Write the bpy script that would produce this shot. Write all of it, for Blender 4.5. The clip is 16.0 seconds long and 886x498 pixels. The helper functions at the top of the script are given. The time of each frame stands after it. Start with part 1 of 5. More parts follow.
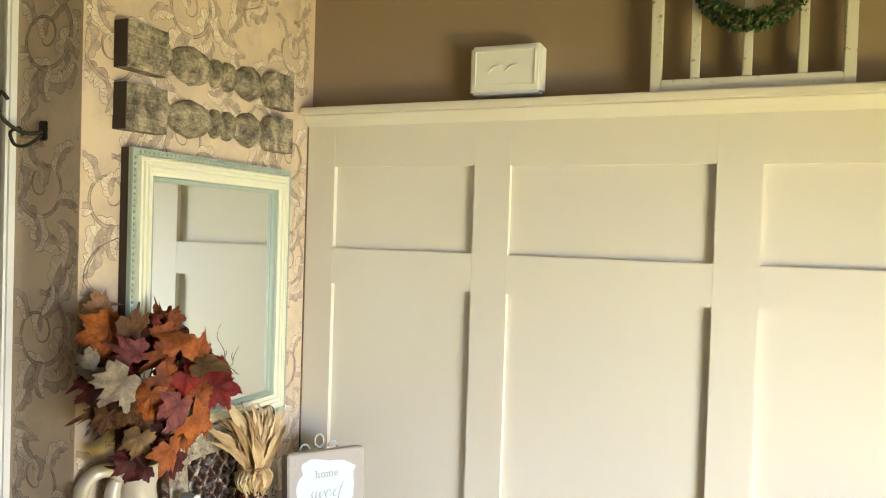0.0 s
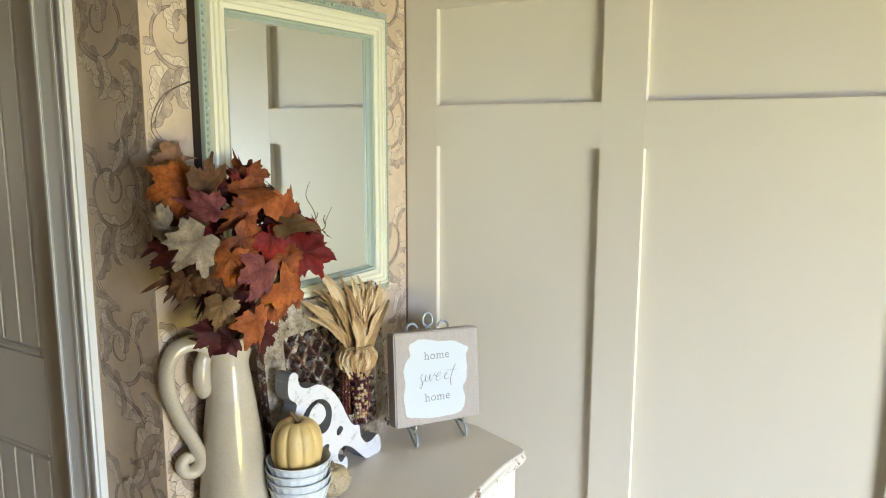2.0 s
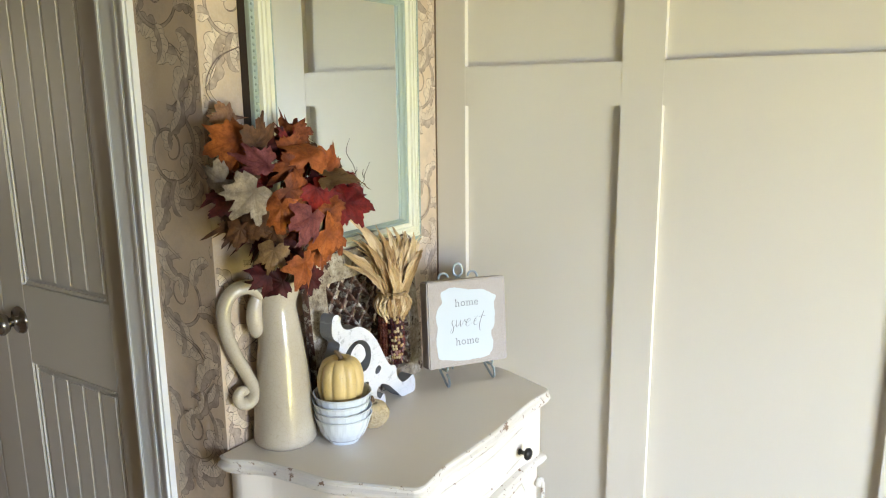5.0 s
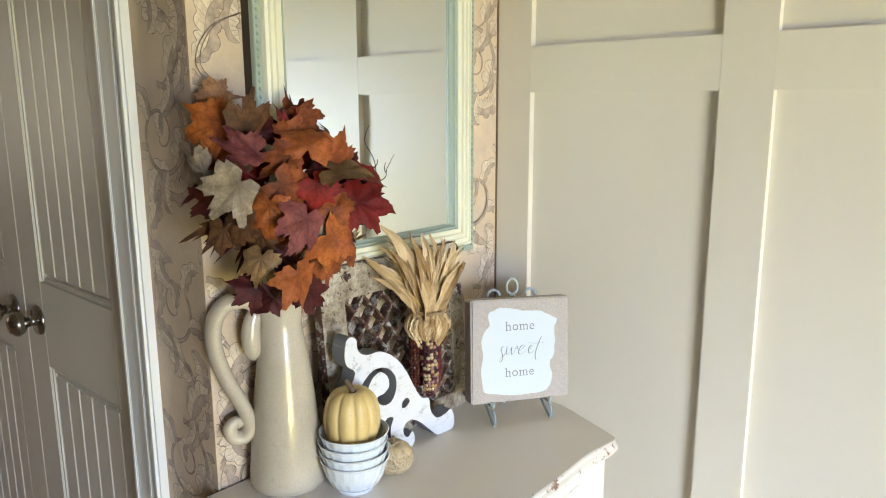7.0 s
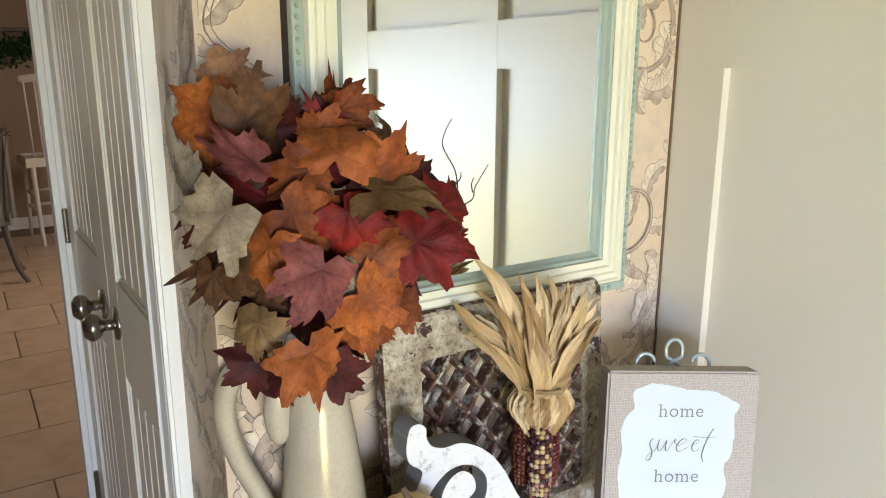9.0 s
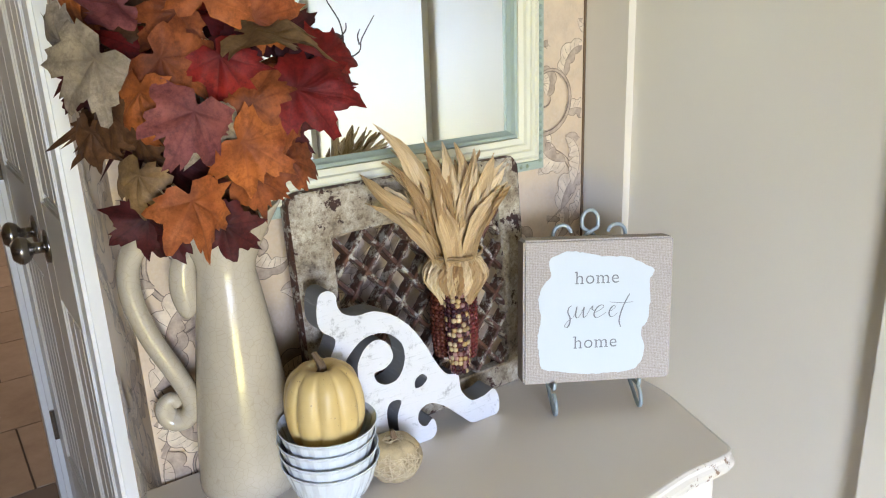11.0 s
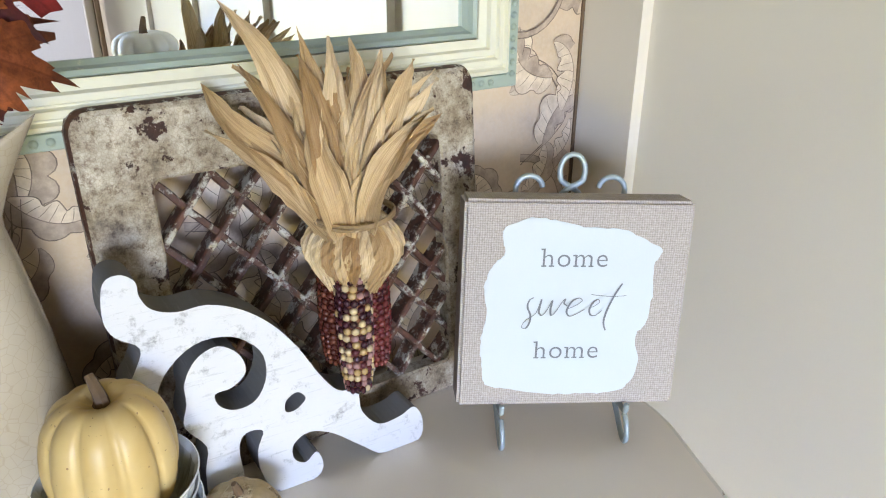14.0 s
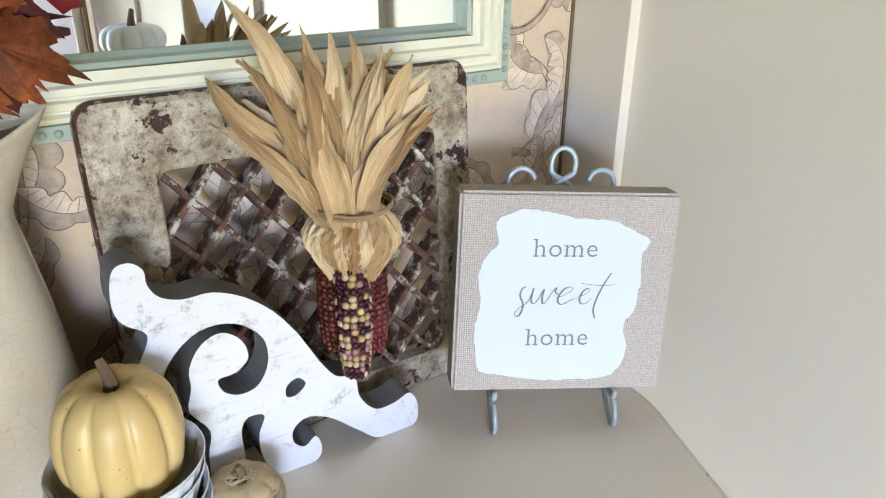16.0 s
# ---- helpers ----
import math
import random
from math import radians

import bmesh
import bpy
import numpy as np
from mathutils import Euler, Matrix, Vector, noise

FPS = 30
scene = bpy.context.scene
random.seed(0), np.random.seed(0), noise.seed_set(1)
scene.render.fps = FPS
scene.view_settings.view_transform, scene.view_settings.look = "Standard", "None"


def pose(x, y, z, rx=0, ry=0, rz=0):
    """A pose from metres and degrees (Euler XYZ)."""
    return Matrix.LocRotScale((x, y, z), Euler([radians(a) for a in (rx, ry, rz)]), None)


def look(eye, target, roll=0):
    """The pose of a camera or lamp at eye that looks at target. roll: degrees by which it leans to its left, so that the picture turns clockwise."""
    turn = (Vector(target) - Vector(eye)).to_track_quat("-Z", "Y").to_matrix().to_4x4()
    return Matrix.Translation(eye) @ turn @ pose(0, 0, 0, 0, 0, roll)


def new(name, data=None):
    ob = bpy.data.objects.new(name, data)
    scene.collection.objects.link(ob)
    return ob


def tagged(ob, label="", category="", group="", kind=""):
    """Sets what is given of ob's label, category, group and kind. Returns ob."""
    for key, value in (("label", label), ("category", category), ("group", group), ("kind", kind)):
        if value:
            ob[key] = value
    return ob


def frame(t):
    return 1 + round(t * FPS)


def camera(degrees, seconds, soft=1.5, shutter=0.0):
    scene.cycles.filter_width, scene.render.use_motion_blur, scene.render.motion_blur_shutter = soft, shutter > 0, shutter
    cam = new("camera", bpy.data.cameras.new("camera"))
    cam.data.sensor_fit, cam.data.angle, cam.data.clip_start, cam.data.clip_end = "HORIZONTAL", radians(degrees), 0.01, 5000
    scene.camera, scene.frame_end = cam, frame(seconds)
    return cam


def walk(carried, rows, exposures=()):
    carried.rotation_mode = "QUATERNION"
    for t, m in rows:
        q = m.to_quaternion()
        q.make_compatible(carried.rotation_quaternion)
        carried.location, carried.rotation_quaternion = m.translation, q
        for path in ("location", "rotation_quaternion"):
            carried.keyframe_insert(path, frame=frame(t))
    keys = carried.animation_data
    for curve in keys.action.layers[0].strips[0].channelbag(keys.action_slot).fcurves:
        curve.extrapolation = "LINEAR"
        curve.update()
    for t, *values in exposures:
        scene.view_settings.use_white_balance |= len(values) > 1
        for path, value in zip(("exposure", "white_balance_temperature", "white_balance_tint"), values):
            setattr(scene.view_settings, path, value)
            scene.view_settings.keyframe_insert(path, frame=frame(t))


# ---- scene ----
cam = camera(62.2, 16.0, soft=1.1)
PATH = [
    (0, (-0.242, 0.199, 1.561), (-1.026, 2.039, 1.52), 1.8),
    (0.5, (-0.245, 0.242, 1.498), (-1.079, 2.046, 1.27), 1.2),
    (1, (-0.25, 0.264, 1.475), (-1.117, 2.034, 1.132), 1.0),
    (1.5, (-0.283, 0.328, 1.462), (-1.202, 2.065, 1.088), 0.3),
    (2, (-0.355, 0.403, 1.457), (-1.387, 2.087, 1.142), 0.1),
    (2.5, (-0.445, 0.484, 1.449), (-1.646, 2.054, 1.141), 0.7),
    (3, (-0.436, 0.532, 1.454), (-1.677, 2.053, 1.071), 0.0),
    (3.5, (-0.437, 0.519, 1.441), (-1.651, 2.057, 1.04), 0.2),
    (4, (-0.382, 0.447, 1.445), (-1.544, 2.021, 1.031), 0.1),
    (4.5, (-0.328, 0.336, 1.442), (-1.422, 1.96, 1.036), -0.2),
    (4.7, (-0.304, 0.302, 1.447), (-1.384, 1.936, 1.043), -0.6),
    (6.8, (-0.376, 0.54, 1.412), (-1.59, 2.078, 1.013), -0.8),
    (7, (-0.369, 0.581, 1.409), (-1.675, 2.043, 1.014), -0.2),
    (7.5, (-0.344, 0.697, 1.407), (-1.837, 1.96, 0.986), 2.5),
    (8, (-0.421, 0.801, 1.418), (-2.0, 1.936, 0.949), 2.7),
    (8.5, (-0.552, 0.89, 1.422), (-2.183, 1.952, 0.963), 1.2),
    (9, (-0.585, 0.925, 1.42), (-2.207, 1.997, 0.949), 0.2),
    (9.5, (-0.574, 0.944, 1.404), (-2.169, 2.032, 0.884), -0.8),
    (9.7, (-0.542, 0.939, 1.38), (-2.135, 2.023, 0.844), -1.6),
    (11.8, (-0.519, 1.085, 1.311), (-2.031, 2.236, 0.689), -0.6),
    (12, (-0.597, 1.139, 1.305), (-2.101, 2.295, 0.67), 0.4),
    (12.5, (-0.702, 1.21, 1.277), (-2.248, 2.291, 0.614), -0.3),
    (13, (-0.719, 1.236, 1.264), (-2.262, 2.268, 0.519), -0.5),
    (13.5, (-0.723, 1.252, 1.262), (-2.248, 2.261, 0.452), -0.3),
    (14, (-0.721, 1.244, 1.265), (-2.241, 2.253, 0.446), 0.2),
    (14.5, (-0.718, 1.239, 1.264), (-2.231, 2.254, 0.439), 0.8),
    (15, (-0.718, 1.236, 1.266), (-2.217, 2.265, 0.433), 1.0),
    (15.5, (-0.711, 1.232, 1.267), (-2.205, 2.266, 0.431), 1.0),
    (16, (-0.71, 1.225, 1.27), (-2.201, 2.265, 0.437), 0.8),
]
walk(cam, [(t, look(eye, target, roll)) for t, eye, target, roll in PATH],
     exposures=[(0.0, -0.22, 6900, 20), (0.5, -0.40, 6800, 20), (1.0, -0.45, 6620, 19), (1.5, -0.47, 6500, 18), (2.5, -0.36, 6520, 18), (4.5, -0.36, 6520, 18), (7.5, -0.40, 6520, 19), (9.7, -0.36, 6440, 21), (12.0, -0.57, 6180, 23), (12.6, -0.46, 6180, 23), (16.0, -0.43, 6180, 23)])

# ---- light ----
world = bpy.data.worlds.new("world")
scene.world = world
world.use_nodes = True
wn = world.node_tree
sky = wn.nodes.new("ShaderNodeTexSky")
sky.sky_type, sky.sun_disc = "NISHITA", False
sky.sun_elevation, sky.sun_rotation = radians(48), radians(150)
wn.links.new(sky.outputs[0], wn.nodes["Background"].inputs[0])
wn.nodes["Background"].inputs[1].default_value = 0.12


def lamp_area(name, m, sx, sy, watts, colour, spread=180):
    data = bpy.data.lights.new(name, "AREA")
    data.shape, data.size, data.size_y = "RECTANGLE", sx, sy
    data.energy, data.color, data.spread = watts, colour, radians(spread)
    ob = new(name, data)
    ob.matrix_world = m
    return ob


sun_data = bpy.data.lights.new("sun", "SUN")
sun_data.energy, sun_data.angle, sun_data.color = 5.0, radians(0.6), (1.0, 0.94, 0.85)
sun = new("sun", sun_data)
sun.matrix_world = look((0, 0, 10), (-2.0, 6.0, 2.0))

EAST = 1.70          # inner face of the wall with the glazed front door
# daylight in the door's glass: sky from above, sunlit lawn from below
lamp_area("sky_light_door", look((EAST - 0.02, 0.34, 1.22), (-0.75, 1.62, 0.42)), 0.95, 0.5, 29, (0.62, 0.79, 1.0), 72)
lamp_area("lawn_light_door", look((EAST - 0.02, 0.34, 0.50), (-0.75, 1.62, 2.05)), 0.95, 0.5, 17, (0.97, 0.92, 0.27), 80)
# added fill lamps, south and kitchen; west: daylight inferred from the doors' gloss
lamp_area("south_fill", look((0.4, -4.6, 1.5), (-0.5, 1.0, 1.1)), 1.6, 1.3, 3, (1.0, 0.95, 0.76))
lamp_area("window_light_west", look((-8.15, -1.1, 1.45), (-1.8, 0.8, 1.2)), 1.8, 1.5, 12, (1.0, 0.93, 0.74), 120)
lamp_area("kitchen_fill", look((-5.2, 4.0, 1.7), (-5.2, 1.0, 0.2)), 1.8, 1.3, 90, (1.0, 0.84, 0.64), 130)


# ---- materials ----
class Nodes:
    def __init__(self, name):
        self.m = bpy.data.materials.new(name)
        self.m.use_nodes = True
        self.t = self.m.node_tree
        self.b = self.t.nodes["Principled BSDF"]

    def add(self, kind, **values):
        n = self.t.nodes.new(kind)
        for k, v in values.items():
            n.inputs[k].default_value = v
        return n

    def link(self, a, b):
        self.t.links.new(a, b)

    def coords(self, scale=(1, 1, 1), generated=False):
        c = self.t.nodes.new("ShaderNodeTexCoord")
        mp = self.t.nodes.new("ShaderNodeMapping")
        mp.inputs["Scale"].default_value = scale
        self.link(c.outputs["Generated" if generated else "Object"], mp.inputs[0])
        return mp.outputs[0]

    def noise(self, scale, detail=4, rough=0.55, vec=None):
        n = self.add("ShaderNodeTexNoise", Scale=scale, Detail=detail, Roughness=rough)
        self.link(vec or self.coords(), n.inputs["Vector"])
        return n.outputs["Fac"]

    def ramp(self, fac, stops):
        r = self.t.nodes.new("ShaderNodeValToRGB")
        e = r.color_ramp.elements
        while len(e) < len(stops):
            e.new(0.5)
        for el, (p, c) in zip(e, stops):
            el.position = p
            el.color = (*c, 1) if len(c) == 3 else c
        self.link(fac, r.inputs[0])
        return r.outputs[0]

    def mix(self, fac, a, b, mode="MIX"):
        n = self.t.nodes.new("ShaderNodeMix")
        n.data_type, n.blend_type = "RGBA", mode
        if isinstance(fac, (int, float)):
            n.inputs[0].default_value = fac
        else:
            self.link(fac, n.inputs[0])
        for v, i in ((a, 6), (b, 7)):
            if isinstance(v, tuple):
                n.inputs[i].default_value = (*v, 1)
            else:
                self.link(v, n.inputs[i])
        return n.outputs[2]

    def bump(self, height, strength=0.2, distance=0.002, normal=None):
        n = self.add("ShaderNodeBump", Strength=strength, Distance=distance)
        self.link(height, n.inputs["Height"])
        if normal:
            self.link(normal, n.inputs["Normal"])
        self.link(n.outputs[0], self.b.inputs["Normal"])
        return n.outputs[0]

    def colour(self, c):
        if isinstance(c, tuple):
            self.b.inputs["Base Color"].default_value = (*c, 1)
        else:
            self.link(c, self.b.inputs["Base Color"])
        return self

    def gloss(self, rough, metal=0.0, coat=0.0):
        if isinstance(rough, (int, float)):
            self.b.inputs["Roughness"].default_value = rough
        else:
            self.link(rough, self.b.inputs["Roughness"])
        self.b.inputs["Metallic"].default_value = metal
        self.b.inputs["Coat Weight"].default_value = coat
        return self


def plain(name, c, rough=0.5, metal=0.0, vary=0.12, scale=9.0, fine=220.0, bump=0.08, coat=0.0, rgh_var=0.1):
    """Paint, glaze, metal and the like: two scales of variation and a fine relief."""
    n = Nodes(name)
    big = n.noise(scale, 5)
    small = n.noise(fine, 3)
    dark = tuple(x * (1 - vary) for x in c)
    light = tuple(min(1, x * (1 + vary * 0.6)) for x in c)
    n.colour(n.mix(small, n.ramp(big, [(0.3, dark), (0.7, light)]), c))
    n.gloss(n.ramp(big, [(0.3, (rough - rgh_var,) * 3), (0.7, (rough + rgh_var,) * 3)]), metal, coat)
    n.bump(small, bump, 0.001)
    return n.m


def worn_paint(name, c, under, edge=0.62, rough=0.5):
    """Chalky paint, rubbed through in small places."""
    n = Nodes(name)
    wear = n.noise(55, 6, 0.7)
    big = n.noise(6, 4)
    spots = n.ramp(wear, [(edge, (0, 0, 0)), (edge + 0.06, (1, 1, 1))])
    body = n.mix(big, tuple(x * 0.93 for x in c), c)
    n.colour(n.mix(spots, body, under)).gloss(rough)
    n.bump(n.noise(320, 3), 0.1, 0.001)
    return n.m


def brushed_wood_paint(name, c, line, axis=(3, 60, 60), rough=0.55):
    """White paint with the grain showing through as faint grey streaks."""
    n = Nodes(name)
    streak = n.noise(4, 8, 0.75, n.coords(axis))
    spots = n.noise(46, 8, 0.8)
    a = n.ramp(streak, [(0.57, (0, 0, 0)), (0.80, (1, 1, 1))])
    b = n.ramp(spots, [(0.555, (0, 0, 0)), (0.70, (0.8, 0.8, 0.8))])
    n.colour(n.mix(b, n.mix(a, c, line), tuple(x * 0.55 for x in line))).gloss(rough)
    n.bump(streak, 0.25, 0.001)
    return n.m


wall_cream = plain("panel_paint", (0.72, 0.665, 0.57), 0.42, vary=0.035, scale=2.5, fine=420, bump=0.05, rgh_var=0.05)
wall_tan = plain("tan_wall_paint", (0.28, 0.20, 0.135), 0.7, vary=0.06, scale=3, fine=350, bump=0.12)
wall_beige = plain("beige_wall_paint", (0.30, 0.225, 0.155), 0.7, vary=0.05, scale=3, fine=350, bump=0.12)
ceiling_white = plain("ceiling_paint", (0.60, 0.585, 0.55), 0.8, vary=0.03, fine=300, bump=0.25)
trim_white = plain("trim_paint", (0.80, 0.79, 0.76), 0.35, vary=0.03, fine=300, bump=0.03, rgh_var=0.05)
door_paint = plain("door_paint", (0.72, 0.68, 0.59), 0.33, vary=0.012, scale=4, fine=260, bump=0.012, rgh_var=0.004)
nickel = plain("satin_nickel", (0.34, 0.31, 0.28), 0.25, 1.0, vary=0.08, rgh_var=0.05, bump=0.02)
black_iron = plain("black_iron", (0.02, 0.018, 0.017), 0.42, 0.5, vary=0.3, bump=0.2)
dresser_white = worn_paint("dresser_paint", (0.80, 0.725, 0.63), (0.34, 0.25, 0.18), 0.755, 0.42)
dresser_edge = worn_paint("dresser_edge_paint", (0.70, 0.65, 0.58), (0.22, 0.13, 0.08), 0.582, 0.5)
canvas_white = plain("white_sign_paint", (0.55, 0.60, 0.635), 0.6, vary=0.02, fine=600, bump=0.1)
ink = plain("grey_ink", (0.17, 0.18, 0.20), 0.7, vary=0.25, scale=90)
wire_grey = plain("blue_grey_wire", (0.36, 0.42, 0.44), 0.4, 0.3, vary=0.2, scale=60)
bowl_white = plain("bowl_glaze", (0.68, 0.725, 0.77), 0.18, vary=0.04, coat=0.5, bump=0.02, rgh_var=0.04)
fibre_pale = plain("pale_fibre", (0.62, 0.50, 0.32), 0.9, vary=0.3, scale=200, fine=800, bump=0.3)
twine = plain("twine", (0.30, 0.20, 0.10), 0.9, vary=0.4, scale=300, fine=900, bump=0.6)
stem_brown = plain("stem", (0.16, 0.10, 0.055), 0.75, vary=0.4, scale=70, bump=0.5)
twig_dark = plain("twig_bark", (0.045, 0.03, 0.022), 0.8, vary=0.4, scale=90, bump=0.5)


def wallpaper_material():
    n = Nodes("wallpaper_ground")
    big = n.noise(3.2, 4, 0.6)
    mid = n.noise(16, 6, 0.65)
    fine = n.noise(240, 3)
    base = n.ramp(big, [(0.30, (0.50, 0.375, 0.26)), (0.5, (0.62, 0.475, 0.33)), (0.7, (0.69, 0.54, 0.39))])
    c = n.mix(n.ramp(mid, [(0.46, (0, 0, 0)), (0.72, (0.75, 0.75, 0.75))]), base, (0.47, 0.37, 0.29))
    n.colour(n.mix(n.ramp(fine, [(0.4, (0, 0, 0)), (0.75, (0.35, 0.35, 0.35))]), c, (0.66, 0.57, 0.46)))
    n.gloss(0.42)
    n.bump(n.mix(0.5, fine, mid), 0.3, 0.0015)
    return n.m


def print_material(name, a, b, rough=0.45):
    n = Nodes(name)
    n.colour(n.mix(n.ramp(n.noise(60, 6, 0.7), [(0.38, (0, 0, 0)), (0.62, (1, 1, 1))]), a, b)).gloss(rough)
    n.bump(n.noise(180, 4), 0.25, 0.001)
    return n.m


wallpaper = wallpaper_material()
print_line = print_material("wallpaper_line", (0.12, 0.085, 0.065), (0.29, 0.215, 0.17))
print_leaf = print_material("wallpaper_leaf", (0.74, 0.62, 0.48), (0.56, 0.45, 0.345))
print_shade = print_material("wallpaper_shade", (0.33, 0.25, 0.195), (0.52, 0.405, 0.31))


def tile_material():
    n = Nodes("floor_tile")
    info = n.t.nodes.new("ShaderNodeObjectInfo")
    big = n.noise(5, 6, 0.65)
    c = n.ramp(big, [(0.3, (0.36, 0.26, 0.175)), (0.5, (0.46, 0.345, 0.24)), (0.7, (0.54, 0.42, 0.31))])
    tone = n.ramp(info.outputs["Random"], [(0, (0.84, 0.83, 0.82)), (1, (1, 1, 1))])
    n.colour(n.mix(1.0, c, tone, "MULTIPLY")).gloss(0.33)
    n.bump(n.noise(45, 5), 0.15, 0.002)
    return n.m


floor_tile = tile_material()
grout = plain("grout", (0.20, 0.15, 0.11), 0.9, vary=0.2, bump=0.4)


def grate_material():
    n = Nodes("peeling_paint_on_iron")
    patch = n.noise(24, 8, 0.72)
    crack = n.add("ShaderNodeTexVoronoi", Scale=360.0)
    crack.feature = "DISTANCE_TO_EDGE"
    n.link(n.coords(), crack.inputs["Vector"])
    rust = n.ramp(n.noise(70, 6, 0.7), [(0.3, (0.018, 0.008, 0.006)), (0.55, (0.055, 0.020, 0.013)), (0.75, (0.12, 0.055, 0.032))])
    paint = n.ramp(n.noise(26, 7, 0.75), [(0.30, (0.08, 0.05, 0.028)), (0.45, (0.30, 0.24, 0.165)), (0.66, (0.60, 0.54, 0.435))])
    lines = n.ramp(crack.outputs["Distance"], [(0.0, (0.55, 0.5, 0.45)), (0.10, (1, 1, 1))])
    paint = n.mix(0.55, paint, lines, "MULTIPLY")
    specks = n.ramp(n.noise(150, 6, 0.75), [(0.36, (0.30, 0.20, 0.13)), (0.50, (1, 1, 1))])
    paint = n.mix(0.8, paint, specks, "MULTIPLY")
    chip = n.mix(1.0, n.ramp(patch, [(0.565, (0, 0, 0)), (0.578, (1, 1, 1))]), n.ramp(n.noise(48, 6, 0.7), [(0.645, (0, 0, 0)), (0.655, (1, 1, 1))]), "LIGHTEN")
    n.colour(n.mix(chip, paint, rust)).gloss(n.ramp(chip, [(0, (0.45,) * 3), (1, (0.75,) * 3)]))
    inv = n.ramp(patch, [(0.565, (1, 1, 1)), (0.578, (0, 0, 0))])
    n.bump(n.mix(0.3, inv, lines), 0.6, 0.0015)
    return n.m


def lattice_material():
    n = Nodes("rusty_lattice")
    patch = n.noise(62, 7, 0.75)
    rust = n.ramp(n.noise(110, 5, 0.7), [(0.3, (0.022, 0.010, 0.008)), (0.7, (0.12, 0.045, 0.026))])
    paint = n.ramp(n.noise(60, 5), [(0.3, (0.24, 0.21, 0.17)), (0.7, (0.55, 0.52, 0.45))])
    n.colour(n.mix(n.ramp(patch, [(0.515, (0, 0, 0)), (0.58, (1, 1, 1))]), rust, paint)).gloss(0.6)
    n.bump(n.noise(220, 4), 0.5, 0.001)
    return n.m


iron_paint, iron_lattice = grate_material(), lattice_material()


def linen_material():
    n = Nodes("linen_canvas")
    w1 = n.add("ShaderNodeTexWave", Scale=150.0, Distortion=3.0, Detail=2.0)
    w2 = n.add("ShaderNodeTexWave", Scale=150.0, Distortion=3.0, Detail=2.0)
    w1.bands_direction, w2.bands_direction = "X", "Z"
    for w in (w1, w2):
        n.link(n.coords(), w.inputs["Vector"])
    weave = n.mix(0.5, w1.outputs["Fac"], w2.outputs["Fac"])
    slub = n.noise(420, 4, 0.7)
    c = n.ramp(slub, [(0.25, (0.36, 0.31, 0.28)), (0.5, (0.50, 0.445, 0.41)), (0.75, (0.60, 0.545, 0.51))])
    n.colour(n.mix(0.35, c, weave, "MULTIPLY")).gloss(0.9)
    n.bump(weave, 0.5, 0.0006)
    return n.m


linen = linen_material()


def jug_material():
    n = Nodes("crackled_cream_glaze")
    crack = n.add("ShaderNodeTexVoronoi", Scale=120.0)
    crack.feature = "DISTANCE_TO_EDGE"
    n.link(n.coords(), crack.inputs["Vector"])
    c = n.ramp(n.noise(9, 5), [(0.3, (0.43, 0.365, 0.27)), (0.7, (0.52, 0.455, 0.355))])
    lines = n.ramp(crack.outputs["Distance"], [(0.0, (0.80, 0.76, 0.70)), (0.04, (1, 1, 1))])
    n.colour(n.mix(0.6, c, lines, "MULTIPLY")).gloss(0.2, 0, 0.3)
    n.bump(lines, 0.06, 0.0005)
    return n.m


jug_glaze = jug_material()
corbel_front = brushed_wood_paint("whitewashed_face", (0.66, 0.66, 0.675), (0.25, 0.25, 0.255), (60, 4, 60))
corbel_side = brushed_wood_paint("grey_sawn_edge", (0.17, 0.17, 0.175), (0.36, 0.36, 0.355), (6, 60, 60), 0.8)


def baluster_material():
    n = Nodes("grey_green_weathered_wood")
    patch = n.ramp(n.noise(26, 8, 0.78), [(0.38, (0.07, 0.06, 0.045)), (0.5, (0.25, 0.21, 0.15)), (0.62, (0.50, 0.42, 0.30))])
    grain = n.ramp(n.noise(5, 6, 0.7, n.coords((60, 6, 60))), [(0.35, (0.45, 0.42, 0.36)), (0.6, (1, 1, 1))])
    n.colour(n.mix(0.8, patch, grain, "MULTIPLY")).gloss(0.75)
    n.bump(n.noise(110, 5), 0.5, 0.002)
    return n.m


baluster_wood = baluster_material()
sash_white = worn_paint("chipped_sash_paint", (0.66, 0.63, 0.57), (0.22, 0.17, 0.12), 0.60, 0.7)


def pumpkin_material(name, a, b, speck):
    n = Nodes(name)
    c = n.ramp(n.noise(14, 4), [(0.3, a), (0.7, b)])
    dots = n.ramp(n.noise(260, 2, 0.5), [(0.70, (0, 0, 0)), (0.75, (1, 1, 1))])
    n.colour(n.mix(dots, c, speck)).gloss(0.42)
    n.bump(n.noise(120, 4), 0.15, 0.001)
    return n.m


pumpkin_cream = pumpkin_material("cream_pumpkin", (0.56, 0.38, 0.13), (0.68, 0.51, 0.23), (0.28, 0.16, 0.06))
pumpkin_white = pumpkin_material("white_pumpkin", (0.66, 0.70, 0.74), (0.78, 0.80, 0.82), (0.5, 0.5, 0.5))
burlap = plain("burlap_fibre", (0.50, 0.385, 0.225), 0.95, vary=0.35, scale=110, fine=700, bump=0.9)


